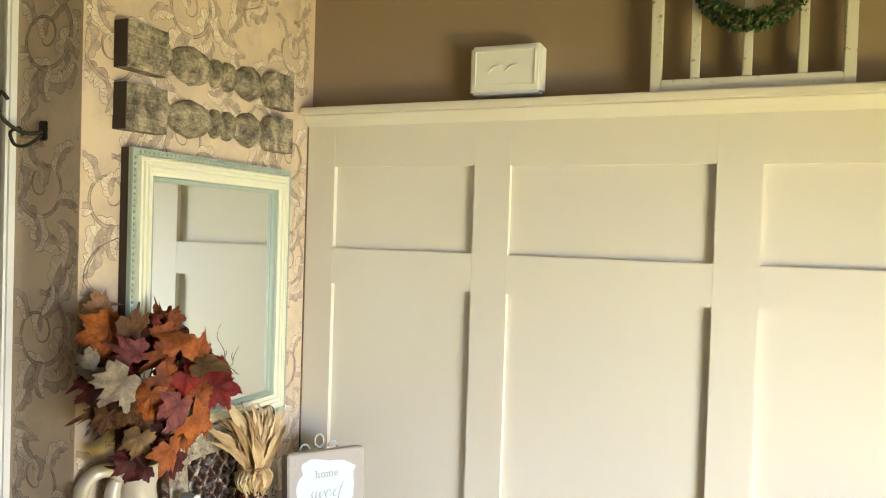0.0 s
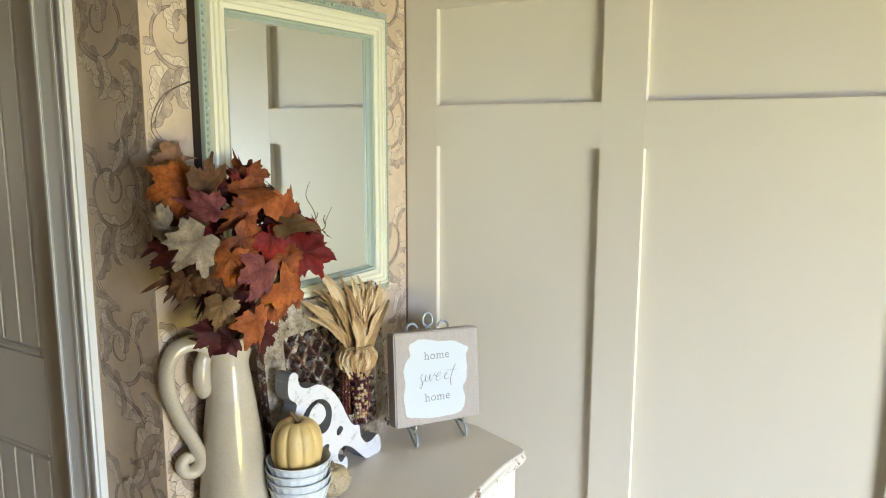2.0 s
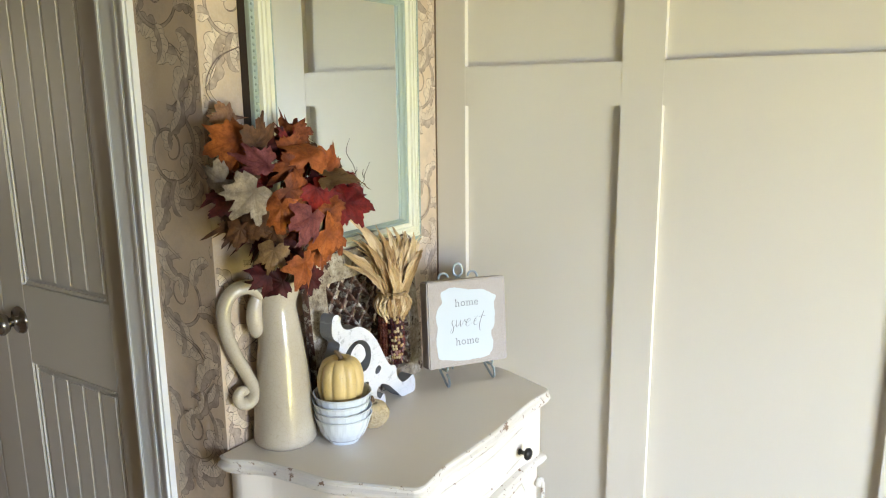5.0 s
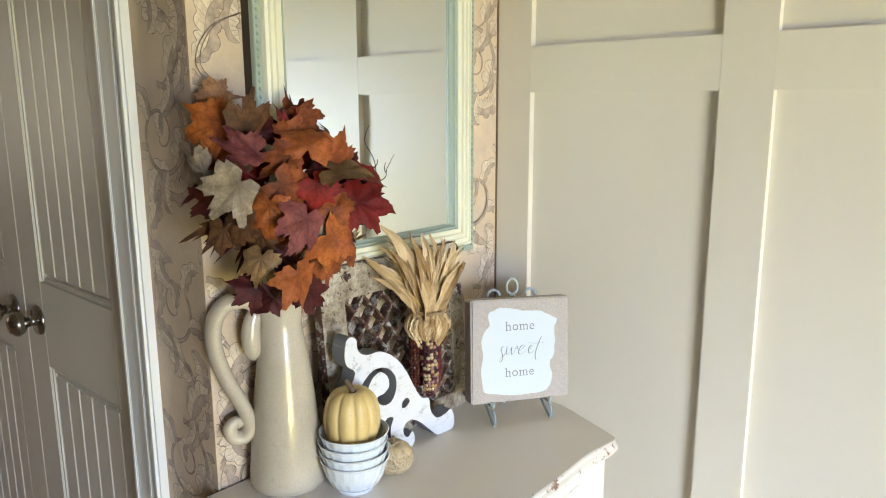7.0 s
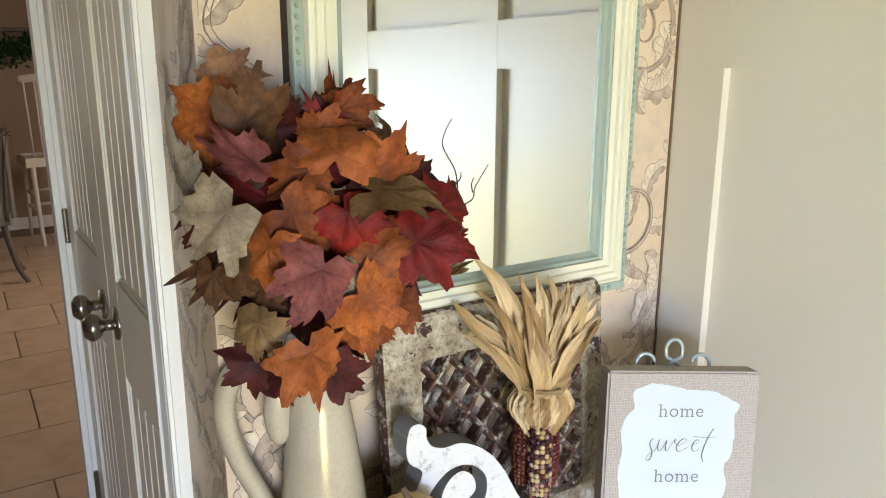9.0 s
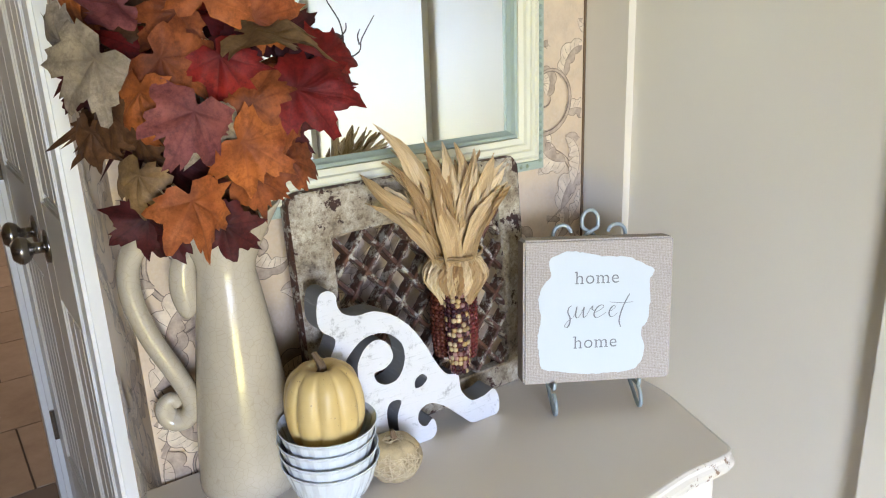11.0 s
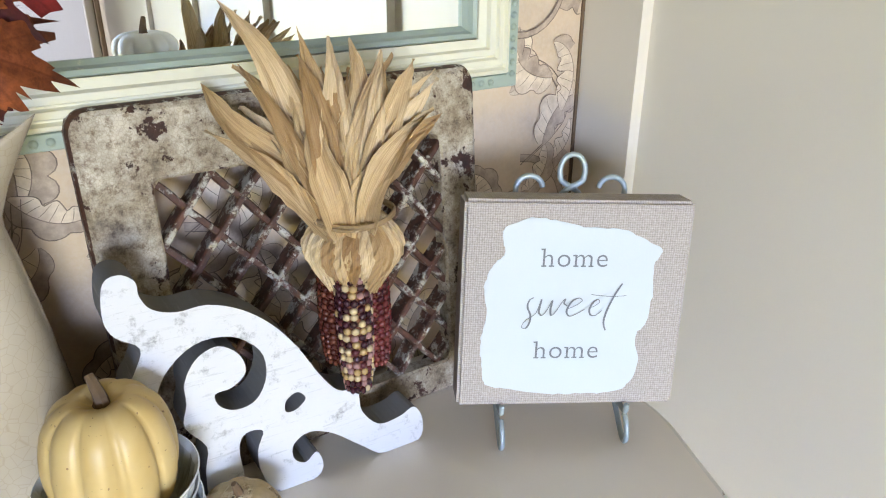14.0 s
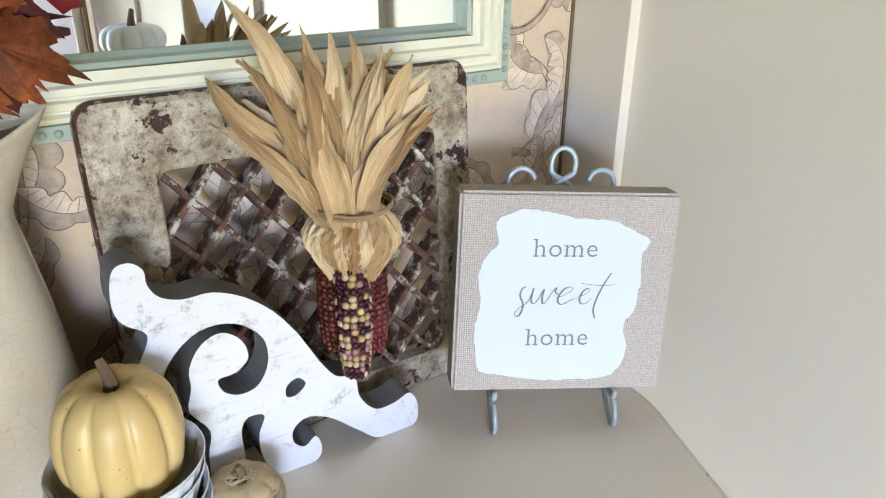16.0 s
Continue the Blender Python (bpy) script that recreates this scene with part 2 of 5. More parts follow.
def island_material(name, stops, rough=0.5, grain=(60, 60, 8), amount=0.35):
    """Colour by piece, with grain along it."""
    n = Nodes(name)
    g = n.t.nodes.new("ShaderNodeNewGeometry")
    c = n.ramp(g.outputs["Random Per Island"], stops)
    streak = n.noise(5, 6, 0.7, n.coords(grain))
    n.colour(n.mix(amount, c, n.ramp(streak, [(0.3, (0.55, 0.48, 0.4)), (0.65, (1, 1, 1))]), "MULTIPLY")).gloss(rough)
    n.bump(streak, 0.35, 0.001)
    return n.m


kernels_mixed = island_material("speckled_kernels", [(0, (0.035, 0.008, 0.014)), (0.34, (0.09, 0.018, 0.022)), (0.48, (0.42, 0.28, 0.12)), (0.60, (0.50, 0.38, 0.22)), (0.80, (0.30, 0.16, 0.15)), (0.92, (0.05, 0.010, 0.017))], 0.25, amount=0.1)
kernels_red = island_material("dark_red_kernels", [(0, (0.05, 0.008, 0.010)), (0.6, (0.11, 0.014, 0.016)), (1, (0.16, 0.03, 0.025))], 0.25, amount=0.1)
kernels_brown = island_material("brown_kernels", [(0, (0.05, 0.010, 0.008)), (0.6, (0.09, 0.020, 0.012)), (1, (0.14, 0.04, 0.022))], 0.25, amount=0.1)
for ramp_node in [n for n in kernels_mixed.node_tree.nodes if n.bl_idname == "ShaderNodeValToRGB"][:1]:
    ramp_node.color_ramp.interpolation = "CONSTANT"


def husk_material():
    n = Nodes("dry_corn_husk")
    info = n.t.nodes.new("ShaderNodeObjectInfo")
    uv = n.t.nodes.new("ShaderNodeUVMap")
    mp = n.t.nodes.new("ShaderNodeMapping")
    mp.inputs["Scale"].default_value = (46, 1.6, 1)
    n.link(uv.outputs[0], mp.inputs[0])
    veins = n.noise(1.0, 4, 0.6, mp.outputs[0])
    tone = n.ramp(info.outputs["Random"], [(0, (0.36, 0.21, 0.085)), (0.35, (0.58, 0.40, 0.20)), (1, (0.83, 0.66, 0.42))])
    blot = n.noise(22, 4)
    c = n.mix(n.ramp(blot, [(0.5, (0, 0, 0)), (0.8, (0.6, 0.6, 0.6))]), tone, (0.34, 0.20, 0.085))
    n.colour(n.mix(0.75, c, n.ramp(veins, [(0.35, (0.50, 0.40, 0.28)), (0.6, (1, 1, 1))]), "MULTIPLY")).gloss(0.6)
    n.b.inputs["Subsurface Weight"].default_value = 0.0
    n.bump(veins, 0.6, 0.0015)
    return n.m


husk = husk_material()


def leaf_material(name, a, b, vein):
    """Printed fabric leaf: blotched tones, deeper towards the stalk, with fine veins."""
    n = Nodes(name)
    uv = n.t.nodes.new("ShaderNodeUVMap")
    blot = n.noise(30, 7, 0.72)
    broad = n.noise(13, 3)
    sep = n.t.nodes.new("ShaderNodeSeparateXYZ")
    n.link(uv.outputs[0], sep.inputs[0])
    c = n.mix(n.ramp(blot, [(0.36, (0, 0, 0)), (0.64, (1, 1, 1))]), a, b)
    warm = tuple(min(1, x * y) for x, y in zip(b, (1.25, 1.2, 0.9)))
    c = n.mix(n.ramp(broad, [(0.48, (0, 0, 0)), (0.68, (0.8, 0.8, 0.8))]), c, warm)
    c = n.mix(n.ramp(sep.outputs["Y"], [(0.0, (0.75, 0.75, 0.75)), (0.6, (0, 0, 0))]), c, tuple(x * 0.55 for x in a))
    spots = n.noise(95, 8, 0.8)
    c = n.mix(n.ramp(spots, [(0.44, (0, 0, 0)), (0.66, (0.75, 0.75, 0.75))]), c, tuple(x * 0.45 for x in a))
    margin = n.mix(1.0, n.ramp(sep.outputs["Y"], [(0.45, (0, 0, 0)), (0.95, (0.8, 0.8, 0.8))]), n.ramp(n.noise(52, 6, 0.7), [(0.40, (0, 0, 0)), (0.60, (1, 1, 1))]), "MULTIPLY")
    c = n.mix(margin, c, tuple(x * 0.38 for x in a))
    line = n.ramp(sep.outputs["X"], [(0.0, (1, 1, 1)), (0.03, (0, 0, 0))])
    cc = n.mix(n.mix(0.45, (0, 0, 0), line), c, vein)
    n.colour(cc).gloss(0.62)
    n.b.inputs["Specular IOR Level"].default_value = 0.2
    n.bump(n.mix(0.5, line, n.noise(160, 4)), 0.4, 0.0012)
    return n.m


LEAF = {
    "orange": leaf_material("orange_leaf", (0.24, 0.052, 0.014), (0.47, 0.145, 0.038), (0.16, 0.04, 0.012)),
    "rust": leaf_material("rust_leaf", (0.13, 0.028, 0.01), (0.31, 0.085, 0.024), (0.09, 0.02, 0.008)),
    "red": leaf_material("red_leaf", (0.10, 0.006, 0.006), (0.25, 0.016, 0.012), (0.06, 0.005, 0.005)),
    "maroon": leaf_material("maroon_leaf", (0.035, 0.006, 0.007), (0.095, 0.014, 0.014), (0.02, 0.004, 0.004)),
    "mauve": leaf_material("mauve_leaf", (0.11, 0.024, 0.028), (0.25, 0.075, 0.078), (0.09, 0.02, 0.025)),
    "beige": leaf_material("beige_leaf", (0.22, 0.165, 0.115), (0.41, 0.33, 0.245), (0.15, 0.105, 0.065)),
    "peach": leaf_material("peach_leaf", (0.34, 0.15, 0.075), (0.5, 0.28, 0.16), (0.25, 0.1, 0.05)),
    "tan": leaf_material("tan_leaf", (0.18, 0.1, 0.042), (0.33, 0.2, 0.09), (0.11, 0.06, 0.025)),
    "brown": leaf_material("brown_leaf", (0.07, 0.03, 0.014), (0.18, 0.08, 0.034), (0.045, 0.02, 0.009)),
}

mirror_seafoam = worn_paint("seafoam_frame_paint", (0.34, 0.405, 0.345), (0.60, 0.58, 0.45), 0.66, 0.45)
mirror_cream = plain("cream_frame_paint", (0.72, 0.70, 0.555), 0.4, vary=0.05, scale=20, bump=0.05)
glass_mirror = Nodes("mirror_glass").colour((0.86, 0.90, 0.88)).gloss(0.0, 1.0).m
wreath_green = island_material("boxwood_leaves", [(0, (0.012, 0.035, 0.010)), (0.6, (0.03, 0.075, 0.018)), (1, (0.075, 0.14, 0.035))], 0.5, amount=0.2)
wood_dark = brushed_wood_paint("dark_chair_wood", (0.10, 0.08, 0.06), (0.05, 0.04, 0.03))
upholstery = plain("grey_upholstery", (0.27, 0.24, 0.20), 0.95, vary=0.2, scale=40, fine=600, bump=0.5)
chair_white = worn_paint("white_chair_paint", (0.58, 0.53, 0.46), (0.25, 0.17, 0.1), 0.66, 0.5)
grass = plain("lawn", (0.07, 0.13, 0.03), 0.9, vary=0.4, scale=2, fine=60, bump=0.8)
paving = plain("pale_concrete", (0.60, 0.59, 0.56), 0.85, vary=0.12, bump=0.3)
glass = Nodes("window_glass").colour((1, 1, 1)).gloss(0.02).m
glass.node_tree.nodes["Principled BSDF"].inputs["Transmission Weight"].default_value = 1.0


# ---- building helpers ----
def part(name, bm, material, parent=None, label="", smooth=False, bevel=0.0):
    """Links a bmesh as one mesh object, under parent where there is one."""
    if bevel:
        bmesh.ops.bevel(bm, geom=bm.edges[:], offset=bevel, segments=2, affect="EDGES", clamp_overlap=True)
    me = bpy.data.meshes.new(name)
    bmesh.ops.recalc_face_normals(bm, faces=bm.faces[:])
    bm.to_mesh(me)
    bm.free()
    for m in material if isinstance(material, (list, tuple)) else [material]:
        me.materials.append(m)
    if smooth:
        me.polygons.foreach_set("use_smooth", [True] * len(me.polygons))
    ob = new(name, me)
    if parent:
        ob.parent = parent
        ob.matrix_parent_inverse = parent.matrix_world.inverted()
    if label:
        ob["label"] = label
    return ob


def thing(name, place, label, category, group="", turn=0):
    ob = new(name)
    ob.matrix_world = pose(*place, 0, 0, turn)
    bpy.context.view_layer.update()
    return tagged(ob, label, category, group)


def structure(ob, label="", category=""):
    return tagged(ob, label, category, kind="structure")


def box(x0, x1, y0, y1, z0, z1, bm=None):
    bm = bm or bmesh.new()
    bmesh.ops.create_cube(bm, size=1, matrix=Matrix.Translation(((x0 + x1) / 2, (y0 + y1) / 2, (z0 + z1) / 2)) @ Matrix.Diagonal((x1 - x0, y1 - y0, z1 - z0, 1)))
    return bm


def spline(pts, steps=6, closed=False):
    """Catmull-Rom through points of any dimension."""
    p = [np.array(q, float) for q in pts]
    n = len(p)
    out = []
    for i in range(n if closed else n - 1):
        a, b, c, d = (p[(i + k) % n] if closed else p[min(max(i + k, 0), n - 1)] for k in (-1, 0, 1, 2))
        for s in range(steps):
            t = s / steps
            out.append(0.5 * (2 * b + (c - a) * t + (2 * a - 5 * b + 4 * c - d) * t * t + (3 * b - a - 3 * c + d) * t ** 3))
    if not closed:
        out.append(p[-1])
    return out


def lathe(profile, steps=32, centre=(0, 0, 0), bm=None, lobes=0, depth=0.0, warp=None):
    """Turns (radius, height) pairs round z; lobes press grooves in, warp moves a point."""
    bm = bm or bmesh.new()
    rings = []
    for r, z in profile:
        ring = []
        for i in range(steps):
            a = 2 * math.pi * i / steps
            k = 1 - depth * (1 - abs(math.sin(a * lobes / 2)) ** 0.55) if lobes else 1
            v = Vector((r * k * math.cos(a), r * k * math.sin(a), z))
            if warp:
                v = warp(v, a)
            ring.append(bm.verts.new(v + Vector(centre)))
        rings.append(ring)
    for a, b in zip(rings, rings[1:]):
        for i in range(steps):
            j = (i + 1) % steps
            bm.faces.new((a[i], a[j], b[j], b[i]))
    for ring in (rings[0], rings[-1]):
        if (ring[0].co - ring[steps // 2].co).length > 1e-4:
            bm.faces.new(ring)
    return bm


def tube(pts, radius, sides=8, bm=None, flat=1.0):
    """A round bar along points; radius a number or a function of 0..1."""
    bm = bm or bmesh.new()
    pts = [Vector(p) for p in pts]
    rings, ref = [], None
    for i, p in enumerate(pts):
        d = (pts[min(i + 1, len(pts) - 1)] - pts[max(i - 1, 0)]).normalized()
        if ref is None:
            ref = d.orthogonal().normalized()
        ref = (ref - d * ref.dot(d)).normalized()
        side = d.cross(ref)
        r = radius(i / (len(pts) - 1)) if callable(radius) else radius
        rings.append([bm.verts.new(p + r * (math.cos(a) * ref + flat * math.sin(a) * side)) for a in [2 * math.pi * k / sides for k in range(sides)]])
    for a, b in zip(rings, rings[1:]):
        for k in range(sides):
            bm.faces.new((a[k], a[(k + 1) % sides], b[(k + 1) % sides], b[k]))
    bm.faces.new(rings[0])
    bm.faces.new(rings[-1])
    return bm


def prism(outline, to3d, depth, holes=(), bm=None):
    """An outline with holes in (u, v), filled and given depth; to3d(u, v, w) places it. Faces: front 0, sides 1."""
    bm = bm or bmesh.new()
    edges = []
    for loop in (outline, *holes):
        vs = [bm.verts.new(to3d(u, v, 0)) for u, v in loop]
        edges += [bm.edges.new((a, b)) for a, b in zip(vs, vs[1:] + vs[:1])]
    bmesh.ops.triangle_fill(bm, edges=edges, use_beauty=True, use_dissolve=False)
    front = bm.faces[:]
    made = bmesh.ops.extrude_face_region(bm, geom=front)
    shift = Vector(to3d(0, 0, depth)) - Vector(to3d(0, 0, 0))
    verts = [g for g in made["geom"] if isinstance(g, bmesh.types.BMVert)]
    bmesh.ops.translate(bm, verts=verts, vec=shift)
    back = {g for g in made["geom"] if isinstance(g, bmesh.types.BMFace)}
    for fc in bm.faces:
        fc.material_index = 0 if fc in set(front) or fc in back else 1
    return bm


# ---- the room ----
CORNER_X, PANEL_Y, BACK_Y, JUT_Y, TOP = -1.331, 1.830, 1.849, 1.130, 2.44

# panelled wall: plain back, boards 19 mm proud
north = structure(part("wall_north", box(CORNER_X - 0.12, EAST + 0.12, BACK_Y, BACK_Y + 0.12, 0, TOP), wall_tan), "tan painted wall above cream board panelling", "wall")
part("panel_backing", box(CORNER_X, EAST, BACK_Y - 0.004, BACK_Y - 0.0005, 0.16, 1.86), wall_cream, north, "smooth cream painted backing")
BATTENS = [(CORNER_X + 0.003, -1.247), (-0.862, -0.774), (-0.323, -0.233), (0.214, 0.303), (0.753, 0.842)]
for x0, x1 in BATTENS:
    part("batten", box(x0, x1, PANEL_Y, BACK_Y - 0.0035, 0.14, 1.852), wall_cream, north)
for (a0, a1), (b0, b1) in zip(BATTENS, BATTENS[1:] + [(EAST, EAST)]):
    part("rail", box(a1 + 0.0003, b0 - 0.0003, PANEL_Y + 0.0004, BACK_Y - 0.0035, 1.425, 1.516), wall_cream, north)
    part("top_board", box(a1 + 0.0003, b0 - 0.0003, PANEL_Y + 0.0004, BACK_Y - 0.0035, 1.725, 1.852), wall_cream, north)
part("baseboard", box(CORNER_X + 0.003, EAST, PANEL_Y - 0.002, BACK_Y - 0.0035, 0.0, 0.139), wall_cream, north, bevel=0.002)
part("picture_ledge", box(CORNER_X + 0.003, EAST, 1.782, BACK_Y - 0.001, 1.854, 1.872), wall_cream, north, "projecting cream ledge", bevel=0.003)
bm = bmesh.new()
cove = [(1.829, 1.828), (1.822, 1.832), (1.812, 1.840), (1.803, 1.853), (1.829, 1.853)]
vs0 = [bm.verts.new((CORNER_X + 0.003, y, z)) for y, z in cove]
vs1 = [bm.verts.new((EAST, y, z)) for y, z in cove]
for i in range(5):
    bm.faces.new((vs0[i], vs0[(i + 1) % 5], vs1[(i + 1) % 5], vs1[i]))
bm.faces.new(vs0), bm.faces.new(vs1)
part("ledge_moulding", bm, wall_cream, north)

# wallpapered block: mirror wall and its narrow return
west = structure(part("wall_west", box(-1.546, CORNER_X, JUT_Y, BACK_Y, 0, TOP), wallpaper), "tan and gold wallpaper with scrolling acanthus", "wall")
# thin dark strip where the paper meets the panelling
part("corner_strip", box(CORNER_X, CORNER_X + 0.0025, PANEL_Y - 0.003, PANEL_Y + 0.002, 0, 1.85), stem_brown, west)

# closet wall with its pair of doors, running away from the return
closet = structure(part("wall_closet", box(-2.795, -2.690, JUT_Y, JUT_Y + 0.12, 0, TOP), wall_beige), "beige wall beside closet doors", "wall")
part("head", box(-2.690, -1.546, JUT_Y, JUT_Y + 0.12, 2.05, TOP), wall_beige, closet)
part("end_return", box(-2.795, -2.745, JUT_Y + 0.12, 1.9, 0, TOP), wall_beige, closet)
part("back", box(-2.745, -1.546, 1.75, 1.85, 0, TOP), wall_beige, closet)
CAS = JUT_Y - 0.016
casing = structure(part("trim_closet", box(-1.583, -1.505, CAS, JUT_Y - 0.0005, 0, 2.115), trim_white, bevel=0.003), "white moulded door casing", "trim")
part("casing_bead", box(-1.5048, -1.488, CAS - 0.006, JUT_Y - 0.0006, 0, 2.115), trim_white, casing, bevel=0.005)
part("casing_bead", box(-1.530, -1.520, CAS - 0.003, CAS - 0.0003, 0, 2.115), trim_white, casing, bevel=0.0014)
part("casing_bead", box(-1.580, -1.570, CAS - 0.004, CAS - 0.0003, 0, 2.05), trim_white, casing, bevel=0.002)
part("casing_side", box(-2.742, -2.664, CAS, JUT_Y - 0.0005, 0, 2.115), trim_white, casing, bevel=0.003)
part("casing_head", box(-2.6635, -1.5835, CAS, JUT_Y - 0.0005, 2.04, 2.115), trim_white, casing, bevel=0.003)
part("jamb", box(-1.583, -1.577, JUT_Y, JUT_Y + 0.1, 0, 2.04), trim_white, casing)
part("jamb", box(-2.670, -2.664, JUT_Y, JUT_Y + 0.1, 0, 2.04), trim_white, casing)


def closet_door(name, x0, x1, knob_x, hinge_x, label):
    y = JUT_Y + 0.012
    body = structure(part(name, box(x0, x1, y + 0.012, y + 0.036, 0.012, 2.036), door_paint), label, "door")
    st = 0.10
    for a, b in ((x0, x0 + st), (x1 - st, x1)):
        part("stile", box(a, b, y, y + 0.0118, 0.012, 2.036), door_paint, body, bevel=0.0015)
    for z0, z1 in ((0.012, 0.23), (0.845, 1.035), (1.92, 2.036)):
        part("rail", box(x0 + st + 0.0002, x1 - st - 0.0002, y + 0.0003, y + 0.0118, z0, z1), door_paint, body)
    for z0, z1 in ((0.23, 0.845), (1.035, 1.92)):
        xa, xb = x0 + st, x1 - st
        # raised bead round the sunk panel
        for bx in ((xa, xa + 0.014, z0, z1), (xb - 0.014, xb, z0, z1), (xa + 0.0142, xb - 0.0142, z0, z0 + 0.014), (xa + 0.0142, xb - 0.0142, z1 - 0.014, z1)):
            part("bead", box(bx[0] + 0.0003, bx[1] - 0.0003, y + 0.003, y + 0.0119, bx[2] + 0.0003, bx[3] - 0.0003), door_paint, body, bevel=0.004)
        pw = (xb - xa - 0.034) / 5
        for i in range(5):
            px = xa + 0.017 + i * pw
            part("plank", box(px + 0.0022, px + pw - 0.0022, y + 0.0045, y + 0.0119, z0 + 0.017, z1 - 0.017), door_paint, body, bevel=0.003)
    knob = part("door_knob", lathe([(0.0005, -0.062), (0.016, -0.061), (0.025, -0.052), (0.027, -0.044), (0.022, -0.033), (0.011, -0.026), (0.011, -0.008), (0.031, -0.007), (0.033, -0.002), (0.033, 0)], 24), nickel, body, "satin nickel knob", smooth=True)
    knob.matrix_world = pose(knob_x, y, 0.945, -90, 0, 0)
    for z in (0.285, 1.03, 1.78):
        hg = part("hinge", lathe([(0.0005, -0.046), (0.0065, -0.045), (0.0065, 0.045), (0.0005, 0.046)], 12), nickel, body, smooth=False)
        hg.matrix_world = pose(hinge_x, y - 0.006, z)
    return body


closet_door("door_1", -2.122, -1.584, -2.050, -1.585, "white two-panel plank closet door, closed")
closet_door("door_2", -2.662, -2.126, -2.195, -2.664, "white two-panel plank closet door, closed, second leaf")

# the rest of the shell
structure(part("wall_east_side", box(EAST, EAST + 0.12, 1.826, BACK_Y, 0, TOP), wall_beige), "beige wall beside the front door", "wall")
structure(part("wall_east_far", box(EAST, EAST + 0.12, -5.0, -0.30, 0, TOP), wall_beige), "beige wall", "wall")
structure(part("wall_east_head", box(EAST, EAST + 0.12, -0.30, 1.826, 2.12, TOP), wall_beige), "beige wall over the front door", "wall")
structure(part("wall_south", box(-8.2, EAST + 0.12, -5.12, -5.0, 0, TOP), wall_beige), "plain beige wall", "wall")
structure(part("wall_kitchen", box(-8.3, -8.2, -5.0, 4.2, 0, TOP), wall_tan), "tan painted kitchen wall", "wall")
structure(part("wall_kitchen_north", box(-8.2, -2.745, 4.1, 4.2, 0, TOP), wall_tan), "tan painted kitchen wall", "wall")
structure(part("wall_kitchen_side", box(-2.795, -2.745, 1.9, 4.1, 0, TOP), wall_tan), "tan painted kitchen wall", "wall")
structure(part("ceiling", box(-8.3, EAST + 0.12, -5.12, 4.2, TOP, TOP + 0.1), ceiling_white), "flat white ceiling", "ceiling")
floor = structure(part("floor", box(-8.3, EAST + 0.12, -5.12, 4.2, -0.06, -0.004), grout), "floor of tan stone tiles in running bond", "floor")
part("baseboard", box(-8.2, -8.185, -2.5, 4.1, 0, 0.11), trim_white, floor, bevel=0.003)

# glazed front door, which lights the entry
front = structure(part("door_3", box(EAST + 0.03, EAST + 0.08, 1.79, 1.824, 0, 2.10), trim_white, bevel=0.003), "white front door with a tall glass pane", "door")
part("stile", box(EAST + 0.03, EAST + 0.08, -0.296, -0.20, 0, 2.10), trim_white, front, bevel=0.003)
part("bottom_rail", box(EAST + 0.03, EAST + 0.08, -0.20, 1.79, 0, 0.22), trim_white, front, bevel=0.003)
part("top_rail", box(EAST + 0.03, EAST + 0.08, -0.20, 1.79, 1.98, 2.10), trim_white, front, bevel=0.003)
pane = part("pane", box(EAST + 0.05, EAST + 0.056, -0.20, 1.79, 0.22, 1.98), glass, front, "clear glass")
pane.visible_shadow = False
for y in (0.30, 1.20):
    part("mullion", box(EAST + 0.03, EAST + 0.08, y, y + 0.09, 0.22, 1.98), trim_white, front, bevel=0.003)
ground = structure(part("ground", box(EAST + 0.13, 60, -40, 40, -0.30, -0.20), grass), "sunlit green lawn", "ground")
# added pale slab, invented so the view through the glass turns bright
structure(part("bright_slab", box(EAST + 0.125, EAST + 16, -3.0, 6.0, -0.198, -0.10), paving, bevel=0.01), "pale sunlit slab added to brighten the view through the door", "pavement")


